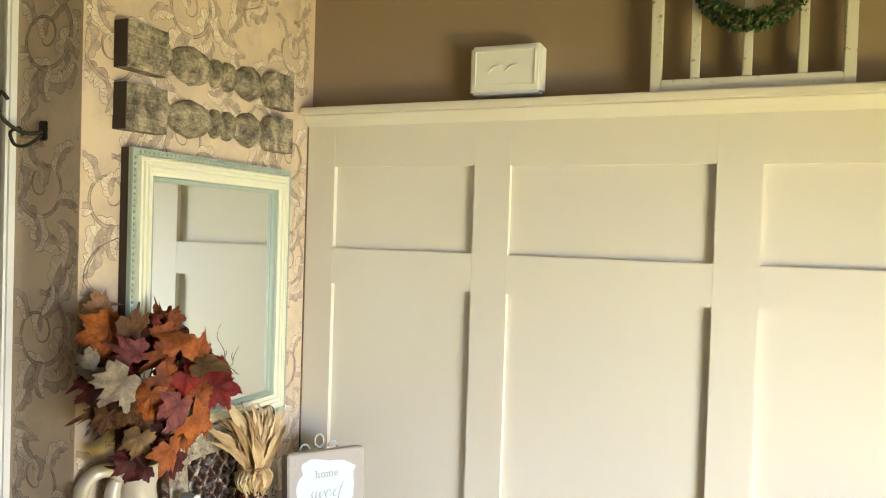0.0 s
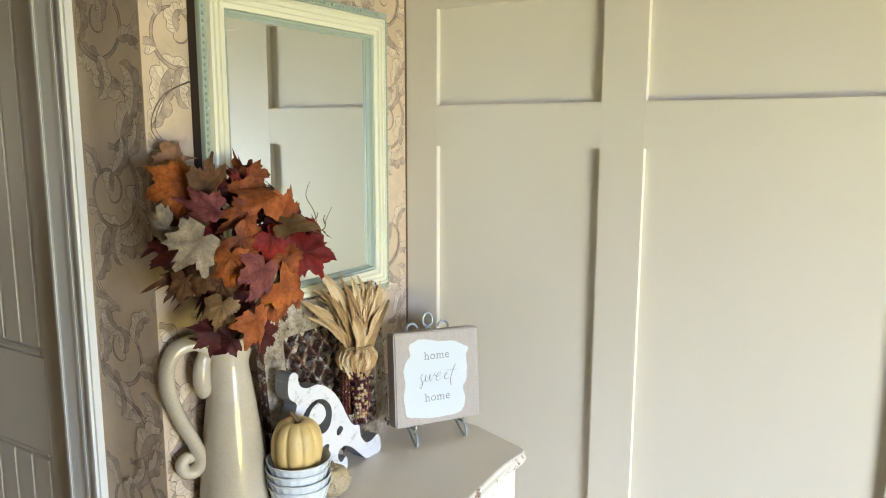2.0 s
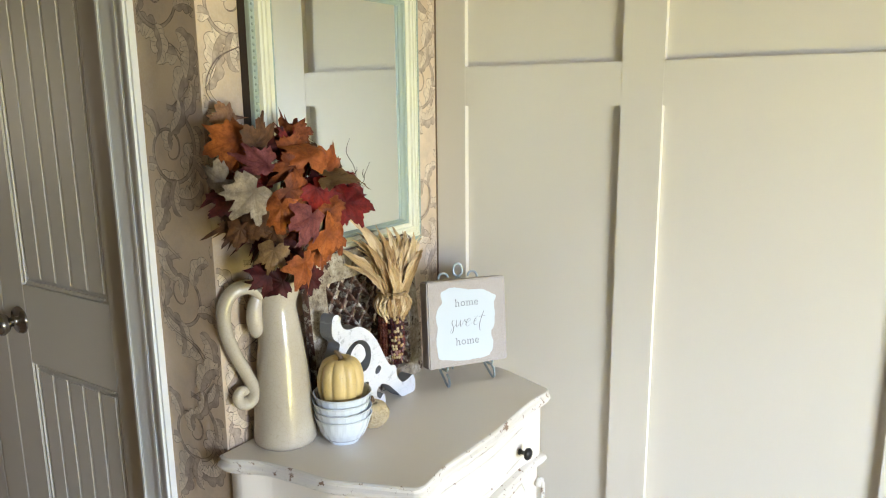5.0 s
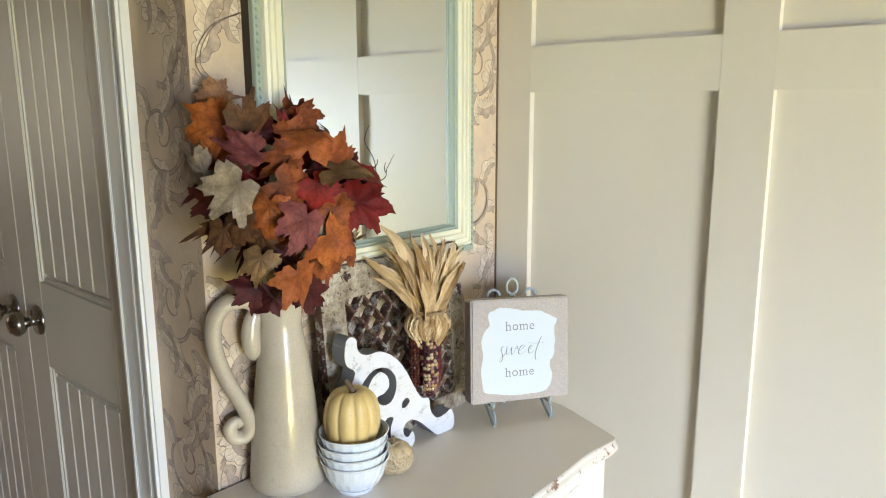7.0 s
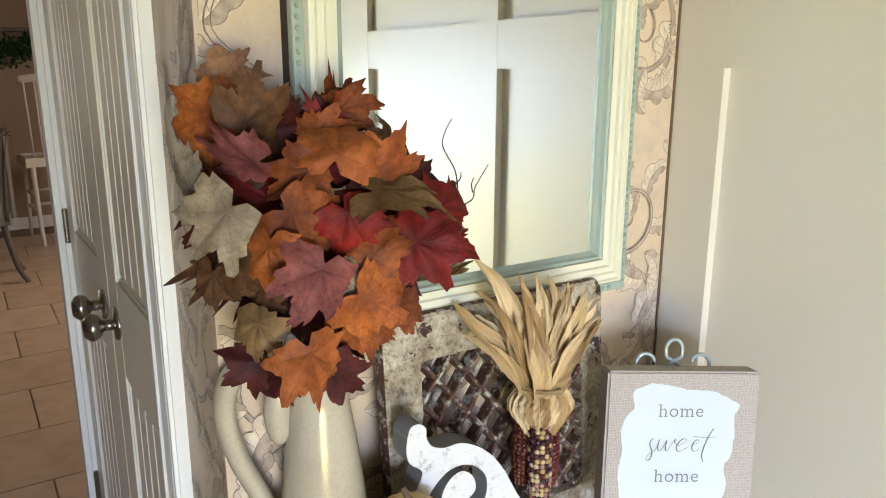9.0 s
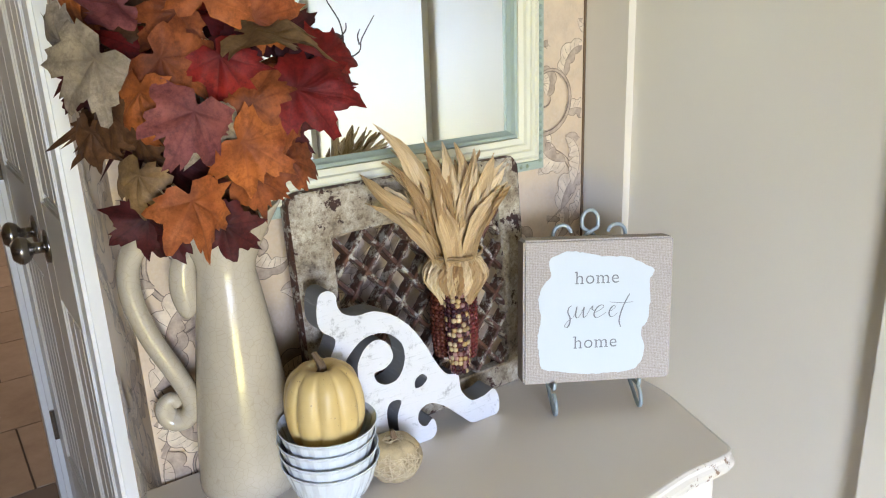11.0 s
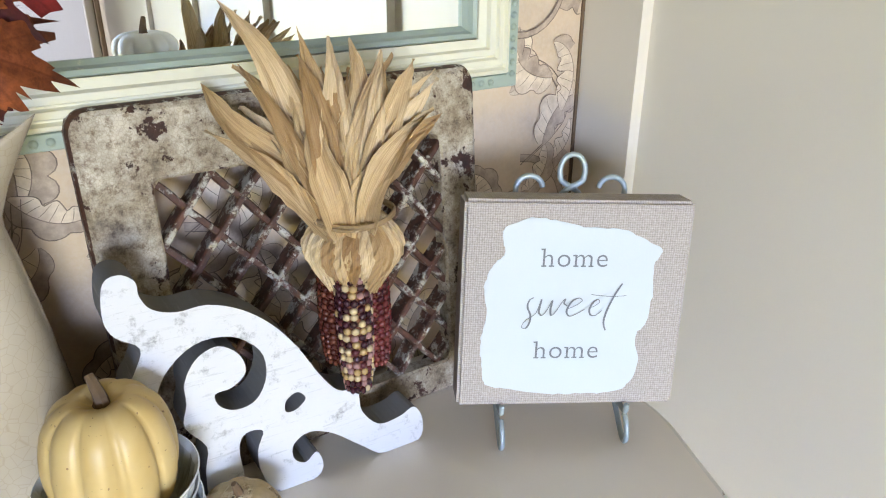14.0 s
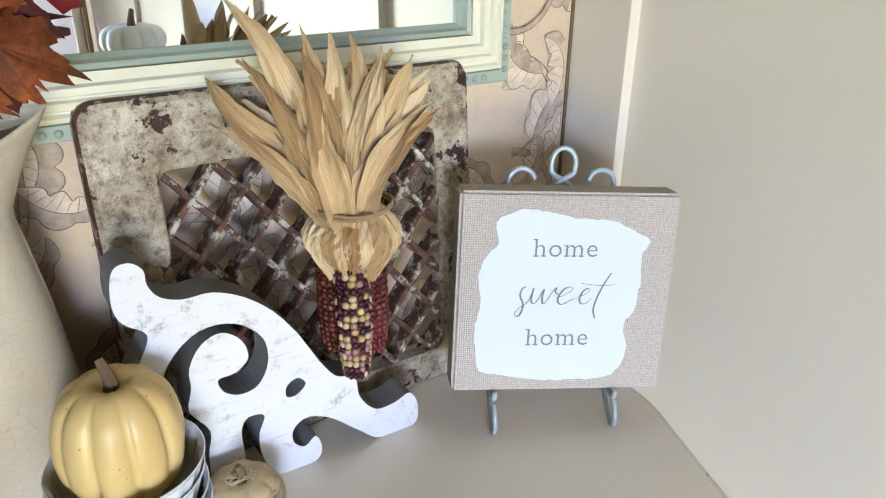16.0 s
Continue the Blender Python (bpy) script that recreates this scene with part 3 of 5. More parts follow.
# ---- mirror over the dresser ----
def mirror():
    t = thing("wall_mirror", (CORNER_X, 1.456, 1.408), "seafoam and cream painted wooden mirror with beaded rim", "mirror")
    y0, y1, z0, z1 = 1.217, 1.717, 1.112, 1.704
    xw = CORNER_X + 0.001

    def ring(name, profile, material, label=""):
        """A mitred frame: (inset from the rim, height off the wall) pairs."""
        bm = bmesh.new()
        rows = []
        for d, h in profile:
            rows.append([bm.verts.new((xw + h, y, z)) for y, z in ((y0 + d, z0 + d), (y1 - d, z0 + d), (y1 - d, z1 - d), (y0 + d, z1 - d))])
        for a, b in zip(rows, rows[1:] + rows[:1]):
            for i in range(4):
                j = (i + 1) % 4
                bm.faces.new((a[i], a[j], b[j], b[i]))
        return part(name, bm, material, t, label)

    ring("backing", [(0.0006, 0), (0.0006, 0.0195), (0.0150, 0.0195), (0.0150, 0)], twig_dark, "dark wooden side edge")
    ring("outer_rim", [(0, 0.0198), (0, 0.027), (0.0012, 0.0295), (0.0125, 0.0295), (0.0135, 0.027), (0.0135, 0.0198)], mirror_seafoam, "seafoam green rim")
    ring("cream_band", [(0.0137, 0), (0.0137, 0.0285), (0.0160, 0.0355), (0.0195, 0.0370), (0.0218, 0.0335), (0.0232, 0.0335), (0.0246, 0.0370), (0.0300, 0.0376), (0.0318, 0.0342), (0.0332, 0.0342), (0.0346, 0.0372), (0.0400, 0.0366), (0.0418, 0.0325), (0.0495, 0.0305), (0.0500, 0)], mirror_cream, "cream fluted band")
    ring("inner_rim", [(0.0502, 0), (0.0502, 0.0285), (0.0515, 0.0300), (0.0550, 0.0285), (0.0568, 0.0225), (0.0605, 0.0180), (0.0605, 0)], mirror_seafoam, "seafoam green inner lip")
    part("mirror_glass", box(xw + 0.006, xw + 0.0165, y0 + 0.059, y1 - 0.059, z0 + 0.059, z1 - 0.059), glass_mirror, t, "clear mirror glass")
    bead_bm = lathe([(0.0001, 0.0038), (0.0022, 0.003), (0.0034, 0.0008), (0.0034, 0)], 8)
    first = part("bead", bead_bm, mirror_seafoam, t, smooth=True)
    spots = []
    step = 0.0112
    for i in range(int((z1 - z0 - 0.02) / step)):
        z = z0 + 0.013 + i * step
        spots += [(y0 + 0.0068, z), (y1 - 0.0068, z)]
    for i in range(int((y1 - y0 - 0.03) / step)):
        y = y0 + 0.019 + i * step
        spots += [(y, z0 + 0.0068), (y, z1 - 0.0068)]
    for k, (y, z) in enumerate(spots):
        ob = first if k == 0 else new("bead", first.data)
        ob.parent = t
        ob.matrix_parent_inverse = t.matrix_world.inverted()
        ob.matrix_basis = pose(xw + 0.0293, y, z, 0, 90, 0)


mirror()


# ---- half balusters over the mirror ----
def baluster(zc, tilt, label):
    t = thing("split_baluster", (CORNER_X, 1.46, zc), label, "wall ornament", "balusters over the mirror")
    prof = [(0, 0.043), (0.105, 0.043), (0.112, 0.034), (0.120, 0.034), (0.126, 0.020), (0.138, 0.018), (0.165, 0.032), (0.20, 0.041), (0.235, 0.033), (0.262, 0.019), (0.270, 0.030), (0.282, 0.032),
            (0.290, 0.018), (0.302, 0.017), (0.310, 0.031), (0.326, 0.033), (0.334, 0.020), (0.345, 0.018), (0.375, 0.036), (0.405, 0.041), (0.432, 0.027), (0.446, 0.019), (0.458, 0.037), (0.466, 0.041), (0.545, 0.042)]
    bm = bmesh.new()
    rows = []
    for u, r in prof:
        square = u < 0.108 or u > 0.46
        row = []
        for k in range(9):
            a = math.pi * k / 8
            cy, sx = math.cos(a), math.sin(a)
            if square:
                m = max(abs(cy), abs(sx))
                cy, sx = cy / m, sx / m
                sx = min(sx, 1.0)
            row.append(bm.verts.new((CORNER_X + 0.002 + 0.030 * sx * min(1, r / 0.038), 1.198 + u * 0.951, zc + r * cy + tilt * (u - 0.27))))
        rows.append(row)
    for a, b in zip(rows, rows[1:]):
        for k in range(8):
            bm.faces.new((a[k], a[k + 1], b[k + 1], b[k]))
        bm.faces.new((a[0], b[0], b[8], a[8]))
    bm.faces.new(rows[0]), bm.faces.new(rows[-1])
    part("turned_wood", bm, baluster_wood, t)
    end = 1.198
    part("sawn_end", box(CORNER_X + 0.0015, CORNER_X + 0.033, end - 0.0025, end - 0.0002, zc - 0.0425 - tilt * 0.27, zc + 0.0425 - tilt * 0.27), twig_dark, t, "dark sawn end")


baluster(1.890, 0.004, "weathered grey-green split baluster on the wall")
baluster(1.782, 0.021, "weathered grey-green split baluster, lower of two")


# ---- dresser ----
def dresser_outline(off=0.0):
    half = [(-1.328, 0.350), (-1.30, 0.352), (-1.245, 0.328), (-1.17, 0.318), (-1.10, 0.312), (-1.04, 0.290), (-0.995, 0.272), (-0.957, 0.257)]
    front = [(-0.947, 0.238), (-0.953, 0.17), (-0.948, 0.08)]
    left = spline([(x, -h) for x, h in half], 5)[:-1] + spline([(x, -h) for x, h in (half[-1], *front, (-0.944, 0.0))], 4)[:-1]
    pts = left + [np.array((-0.944, 0.0))] + [np.array((x, -y)) for x, y in reversed(left)]
    mid = np.array((-1.15, 0.0))
    out = []
    for p in pts:
        d = p - mid
        q = p.copy()
        if off:
            q = p - d / np.linalg.norm(d) * off
            q[0] = max(q[0], -1.328)
        out.append((q[0], q[1] + 1.452))
    return out


def ring_solid(levels, cap=True):
    """Stacks outlines (inset, height) into a closed solid."""
    bm = bmesh.new()
    rows = [[bm.verts.new((x, y, z)) for x, y in dresser_outline(off)] for off, z in levels]
    n = len(rows[0])
    for a, b in zip(rows, rows[1:]):
        for i in range(n):
            bm.faces.new((a[i], a[(i + 1) % n], b[(i + 1) % n], b[i]))
    for r in (rows[0], rows[-1]):
        bm.faces.new(r)
    return bm


TABLE = 0.816


def dresser():
    t = thing("dresser", (-1.15, 1.452, 0), "cream painted serpentine dresser with rubbed brown edges", "dresser")
    top = part("top", ring_solid([(0.012, TABLE - 0.030), (0.004, TABLE - 0.025), (0.0, TABLE - 0.019), (0.001, TABLE - 0.014), (0.006, TABLE - 0.010), (0.007, TABLE - 0.006), (0.004, TABLE - 0.003), (0.007, TABLE - 0.0005), (0.010, TABLE - 0.00)]), [dresser_white, dresser_edge], t, "cream top with a worn moulded edge")
    for p in top.data.polygons:
        p.material_index = 0 if p.area > 0.05 else 1
    part("body", ring_solid([(0.030, 0.16), (0.030, 0.655), (0.024, 0.66), (0.024, TABLE - 0.0305)]), dresser_white, t)
    # drawer fronts follow the bowed front
    for k, (z0, z1) in enumerate(((0.672, 0.772), (0.445, 0.642), (0.215, 0.420))):
        bm = bmesh.new()
        n = 14
        rows = []
        for i in range(n + 1):
            y = 1.452 - 0.205 + 0.41 * i / n
            x = -0.972 + 0.006 * math.cos((y - 1.452) / 0.205 * math.pi)
            rows.append([bm.verts.new(p) for p in ((x - 0.02, y, z0), (x, y, z0), (x + 0.004, y, z0 + 0.006), (x + 0.004, y, z1 - 0.006), (x, y, z1), (x - 0.02, y, z1))])
        for a, b in zip(rows, rows[1:]):
            for j in range(6):
                bm.faces.new((a[j], a[(j + 1) % 6], b[(j + 1) % 6], b[j]))
        bm.faces.new(rows[0]), bm.faces.new(rows[-1])
        dr = part("drawer", bm, dresser_white, t)
        # shaped bead on the drawer front
        zc, h = (z0 + z1) / 2, (z1 - z0) / 2 - 0.016
        loop = [(1.452 + 0.185 * sx, zc + h * sz) for sx, sz in ((-1, 0.55), (-0.97, 0.0), (-1, -0.55), (-0.86, -1), (0, -1), (0.86, -1), (1, -0.55), (0.97, 0), (1, 0.55), (0.86, 1), (0, 1), (-0.86, 1))]
        pts = [(-0.9675 + 0.006 * math.cos((y - 1.452) / 0.205 * math.pi), y, z) for y, z in loop]
        part("bead", tube(pts + pts[:1], 0.0022, 6), dresser_edge, dr, "rubbed bead")
        for y in (1.330, 1.585):
            kb = part("drawer_knob", lathe([(0.0055, 0), (0.0075, 0.002), (0.0042, 0.006), (0.0042, 0.013), (0.0115, 0.017), (0.0135, 0.022), (0.010, 0.027), (0.0003, 0.029)], 16), black_iron, dr, "black knob", smooth=True)
            kb.matrix_world = pose(-0.966, y, zc - 0.008, 0, 90, 0)
    # waist moulding, apron and curved legs
    part("waist_moulding", ring_solid([(0.022, 0.645), (0.010, 0.650), (0.006, 0.656), (0.012, 0.664), (0.022, 0.668)]), dresser_edge, t, "worn moulding under the top drawer")
    for y in (1.225, 1.680):
        for x in (-1.28, -0.985):
            s = -1 if y < 1.4 else 1
            part("leg", tube([(x, y, 0.20), (x + 0.015, y + 0.015 * s, 0.13), (x + 0.008, y + 0.010 * s, 0.06), (x + 0.02, y + 0.02 * s, 0.0)], lambda k: 0.032 - 0.016 * k, 10), dresser_edge, t, smooth=True)
    for s, y in ((-1, 1.232), (1, 1.672)):
        # carved scrolls down the front corners
        base = Vector((-0.962, y + 0.005 * s, 0.60))
        pts = [base + Vector((0.004, 0.016 * math.cos(a) * (1 - a / 9) * -s, 0.026 * math.sin(a) * (1 - a / 9) - 0.008 * a)) for a in [k * 0.45 for k in range(17)]]
        part("carved_scroll", tube(pts, lambda k: 0.007 - 0.004 * k, 8), dresser_edge, t, smooth=True)


dresser()


# ---- pitcher ----
JUG = Vector((-1.272, 1.220, TABLE))


def pitcher():
    t = thing("pitcher", JUG, "tall cream crackle-glazed pitcher with a scrolled handle", "pitcher")
    spout = Vector((0.42, 0.907, 0)).normalized()

    def warp(v, a):
        z = v.z
        if z < 0.262:
            return v
        k = min(1, (z - 0.262) / 0.05)
        d = Vector((v.x, v.y, 0)).normalized().dot(spout)
        lip = max(0, d) ** 4
        back = max(0, -d) ** 2
        out = v + spout * (0.024 * k * lip)
        out.z += 0.026 * k * lip - 0.012 * k * back
        side = Vector((-spout.y, spout.x, 0))
        out -= side * side.dot(Vector((v.x, v.y, 0))) * 0.25 * k * max(0, d)
        return out

    outer = [(0.0005, 0.0005), (0.054, 0.0), (0.059, 0.004), (0.0595, 0.012), (0.0575, 0.04), (0.053, 0.09), (0.047, 0.145), (0.040, 0.200), (0.034, 0.240), (0.031, 0.258), (0.0305, 0.266), (0.033, 0.280), (0.038, 0.295), (0.0425, 0.306), (0.0445, 0.311)]
    inner = [(0.0425, 0.310), (0.036, 0.296), (0.029, 0.275), (0.0275, 0.262), (0.034, 0.20), (0.047, 0.10), (0.05, 0.012), (0.0005, 0.010)]
    part("body", lathe(outer + inner, 56, JUG, warp=warp), jug_glaze, t, smooth=True)
    h = -spout
    prof = [(0.030, 0.285), (0.050, 0.303), (0.080, 0.300), (0.098, 0.275), (0.100, 0.235), (0.088, 0.190), (0.070, 0.150), (0.058, 0.120), (0.056, 0.100), (0.066, 0.088), (0.080, 0.090), (0.085, 0.104), (0.077, 0.114), (0.070, 0.106)]
    pts = spline([JUG + h * u + Vector((0, 0, z)) for u, z in prof], 5)
    part("handle", tube(pts, lambda k: 0.0125 - 0.002 * k - 0.004 * max(0, k - 0.85) / 0.15, 14, flat=1.25), jug_glaze, t, "glossy scrolled handle", smooth=True)
    drop = [JUG + h * u + Vector((0, 0, z)) for u, z in ((0.034, 0.290), (0.043, 0.270), (0.046, 0.245), (0.043, 0.222), (0.0385, 0.215))]
    part("leaf_lug", tube(spline(drop, 4), lambda k: 0.006 + 0.009 * math.sin(math.pi * min(1, k * 0.75 + 0.1)), 12), jug_glaze, t, smooth=True)


pitcher()


# ---- bowls with a pumpkin ----
BOWL = Vector((-1.178, 1.277, TABLE))


def bowl(k):
    t = thing("bowl", BOWL + Vector((0, 0, k * 0.0145)), "pale blue-white ceramic bowl with faceted sides, stacked", "bowl", "stack of four bowls")
    c = BOWL + Vector((0.001 * math.sin(k * 2.3), 0.001 * math.cos(k * 1.7), 0.0145 * k))
    outer = [(0.0005, 0.003), (0.026, 0.003), (0.027, 0.0), (0.029, 0.0), (0.030, 0.005), (0.0385, 0.012), (0.0445, 0.023), (0.0485, 0.036), (0.0520, 0.048), (0.0545, 0.0525)]
    inner = [(0.0535, 0.0533), (0.0500, 0.048), (0.0465, 0.036), (0.0425, 0.024), (0.0365, 0.015), (0.024, 0.009), (0.0005, 0.008)]

    def facet(v, a):
        r = math.hypot(v.x, v.y)
        if 0.012 < v.z < 0.050 and r > 0.03:
            w = 0.00055 * math.cos(a * 21 + (math.pi if v.z > 0.03 else 0))
            return v * 1.0 + Vector((math.cos(a), math.sin(a), 0)) * w
        return v
    part("body", lathe(outer + inner, 84, c, warp=facet), bowl_white, t, smooth=False)


for k in range(4):
    bowl(k)


def pumpkin(name, c, r, h, lobes, material, stem_h, label, group="", lean=(0.3, 0.2), flat=False):
    t = thing(name, c, label, "pumpkin", group)
    prof = [(0.0005, 0.10), (0.25, 0.03), (0.55, 0.0), (0.80, 0.10), (0.95, 0.28), (1.0, 0.48), (0.96, 0.68), (0.84, 0.86), (0.62, 0.97), (0.38, 1.0), (0.18, 0.955), (0.0005, 0.91)]
    fine = spline([(a, b) for a, b in prof], 3)
    bm = lathe([(max(0.0005, a) * r, b * h) for a, b in fine], lobes * 10, c, lobes=lobes, depth=0.115)
    part("body", bm, material, t, smooth=True)
    p = Vector(c) + Vector((0, 0, h * 0.90))
    pts = spline([p, p + Vector((0.001, 0.001, stem_h * 0.4)), p + Vector((lean[0] * stem_h, lean[1] * stem_h, stem_h))], 4)
    part("stem", tube(pts, lambda k: stem_h * (0.30 - 0.16 * k), 7), stem_brown, t, "dry brown stem", smooth=False)
    return t


pumpkin("cream_pumpkin", BOWL + Vector((-0.002, 0.0, 0.069)), 0.0440, 0.092, 10, pumpkin_cream, 0.022, "small cream pumpkin with brown stem, in the top bowl", lean=(-0.45, -0.1))

burl = pumpkin("burlap_pumpkin", (-1.170, 1.354, TABLE), 0.032, 0.048, 8, burlap, 0.017, "little pumpkin wound with burlap fibre", lean=(0.1, -0.1))
rng = random.Random(5)
bm = bmesh.new()
for i in range(190):
    a, tz = rng.uniform(0, 6.28), rng.uniform(0.1, 1)
    ax = Vector((rng.gauss(0, 1), rng.gauss(0, 1), rng.gauss(0, 1))).normalized()
    u = ax.orthogonal().normalized()
    w = ax.cross(u)
    s = rng.uniform(0, 6.28)
    pts = []
    for k in range(9):
        d = u * math.cos(s + k * 0.22) + w * math.sin(s + k * 0.22)
        pts.append(Vector((-1.170, 1.354, TABLE + 0.0245)) + Vector((d.x * 0.0335, d.y * 0.0335, d.z * 0.0250)))
    if min(p.z for p in pts) > TABLE + 0.001:
        tube(pts, 0.00055, 3, bm)
tagged(part("fibre_wrap", bm, fibre_pale, burl, "pale straw fibre"), kind="stuff")


# ---- grate leaning on the mirror ----
def grate():
    t = thing("floor_grate", (-1.25, 1.462, TABLE), "old cast-iron register grate, chipped cream paint over rust", "grate")
    y0, y1, h = 1.300, 1.650, 0.329
    up = Vector((-0.030, 0, h)).normalized()
    out = Vector((up.z, 0, -up.x))
    origin = Vector((-1.250, 0, TABLE))

    def at(u, v, w):
        return origin + Vector((0, u, 0)) + up * v - out * w

    def rounded(a0, a1, b0, b1, r, n=5):
        pts = []
        for cx, cy, s in ((a1 - r, b1 - r, 0), (a0 + r, b1 - r, 90), (a0 + r, b0 + r, 180), (a1 - r, b0 + r, 270)):
            pts += [(cx + r * math.cos(radians(s + 90 * k / n)), cy + r * math.sin(radians(s + 90 * k / n))) for k in range(n + 1)]
        return pts

    levels = [(0.0, 0.020, 0), (0.0, 0.008, 0), (0.002, 0.003, 0), (0.006, 0.0005, 0), (0.010, 0.0, 0)]
    bm = bmesh.new()
    rows = [[bm.verts.new(at(u, v, w)) for u, v in rounded(y0 + d, y1 - d, d, h - d, 0.016)] for d, w, _ in levels]
    inner = (1.349, 1.610, 0.034, 0.273)
    for d, w in ((0.0, 0.0), (-0.002, 0.002), (-0.003, 0.016)):
        rows.append([bm.verts.new(at(u, v, w)) for u, v in rounded(inner[0] - d, inner[1] + d, inner[2] - d, inner[3] + d, 0.010)])
    n = len(rows[0])
    for a, b in zip(rows, rows[1:] + rows[:1]):
        for i in range(n):
            bm.faces.new((a[i], a[(i + 1) % n], b[(i + 1) % n], b[i]))
    for k, fc in enumerate(bm.faces):
        fc.material_index = 1 if k < 2 * n else 0
    part("frame", bm, [iron_paint, iron_lattice], t, "chipped cream frame")
    a0, a1, b0, b1 = inner
    step = 0.044
    for s, first, w0 in ((1, 0.0226, 0.0030), (-1, 0.0270, 0.0042)):
        for k in range(-8, 10):
            c = a0 + k * step + first
            # the line u = c + s * v * 0.85, cut to the opening
            pts = [(c + s * (v - b0) * 0.85, v) for v in np.linspace(b0, b1, 61)]
            pts = [p for p in pts if a0 <= p[0] <= a1]
            if len(pts) < 5:
                continue
            (ua, va), (ub, vb) = pts[0], pts[-1]
            d = np.array((ub - ua, vb - va))
            d = d / np.linalg.norm(d)
            nn = np.array((-d[1], d[0]))
            bm = bmesh.new()
            rows = []
            n = max(3, int(math.dist(pts[0], pts[-1]) / 0.012))
            for i in range(n + 1):
                p = np.array((ua, va)) * (1 - i / n) + np.array((ub, vb)) * (i / n) + d * (0.005 * (i == n) - 0.005 * (i == 0))
                wob = 0.0005 * math.sin(i * 1.7 + k * 2.3 + s)
                row = []
                for off, w in ((-0.0027, w0 + 0.0205), (-0.0031, w0 + 0.0018), (-0.0020, w0), (0.0020, w0), (0.0031, w0 + 0.0018), (0.0027, w0 + 0.0205)):
                    q = p + nn * (off + wob)
                    row.append(bm.verts.new(at(q[0], q[1], w + wob * 0.6)))
                rows.append(row)
            for a, b in zip(rows, rows[1:]):
                for m in range(6):
                    bm.faces.new((a[m], a[(m + 1) % 6], b[(m + 1) % 6], b[m]))
            bm.faces.new(rows[0]), bm.faces.new(rows[-1])
            part("bar", bm, iron_lattice, t)


grate()


# ---- scrolled corbel standing before the grate ----
def corbel():
    t = thing("scroll_corbel", (-1.22, 1.40, TABLE), "whitewashed wooden scroll corbel with grey sawn edges", "corbel")
    outer = [(1.285, 1.030), (1.290, 1.039), (1.300, 1.040), (1.308, 1.033), (1.309, 1.021), (1.316, 1.010), (1.332, 1.004), (1.354, 1.004), (1.378, 0.994), (1.400, 0.976), (1.419, 0.951),
             (1.437, 0.919), (1.452, 0.899), (1.470, 0.892), (1.474, 0.870), (1.490, 0.851), (1.511, 0.851), (1.527, 0.856), (1.536, 0.838), (1.531, 0.818), (1.496, 0.816), (1.470, 0.836), (1.446, 0.857),
             (1.424, 0.867), (1.409, 0.860), (1.408, 0.846), (1.418, 0.838), (1.429, 0.845), (1.434, 0.828), (1.424, 0.817), (1.392, 0.818), (1.379, 0.843), (1.378, 0.866), (1.384, 0.883), (1.370, 0.886),
             (1.363, 0.874), (1.364, 0.845), (1.358, 0.817), (1.335, 0.817), (1.334, 0.860)]
    slot = [(1.338, 0.885), (1.324, 0.908), (1.328, 0.928), (1.329, 0.946), (1.340, 0.963), (1.357, 0.969), (1.372, 0.958), (1.376, 0.941), (1.364, 0.931), (1.350, 0.929), (1.353, 0.917), (1.366, 0.910),
            (1.382, 0.914), (1.392, 0.933), (1.389, 0.956), (1.368, 0.974), (1.340, 0.975), (1.316, 0.957), (1.304, 0.930), (1.296, 0.900), (1.305, 0.860), (1.300, 0.817)]
    rest = [(1.276, 0.817), (1.280, 0.870), (1.277, 0.910), (1.287, 0.950), (1.296, 0.965), (1.303, 0.983), (1.288, 0.996), (1.283, 1.010)]
    pts = [tuple(p) for p in spline(outer + slot + rest, 4, True)]
    hole = [tuple(p) for p in spline([(1.423, 0.901), (1.416, 0.909), (1.406, 0.904), (1.405, 0.894), (1.414, 0.893)], 4, True)]
    low = TABLE + 0.0005
    pts = [(1.294 + (u - 1.285) * 0.976, max(TABLE + (v - 0.817) * 1.03, low)) for u, v in pts]
    hole = [(1.294 + (u - 1.285) * 0.976, TABLE + (v - 0.817) * 1.03) for u, v in hole]
    clean = [p for i, p in enumerate(pts) if math.dist(p, pts[i - 1]) > 0.0004]
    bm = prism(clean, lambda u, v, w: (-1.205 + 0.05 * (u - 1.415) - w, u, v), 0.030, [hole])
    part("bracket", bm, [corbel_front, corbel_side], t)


corbel()


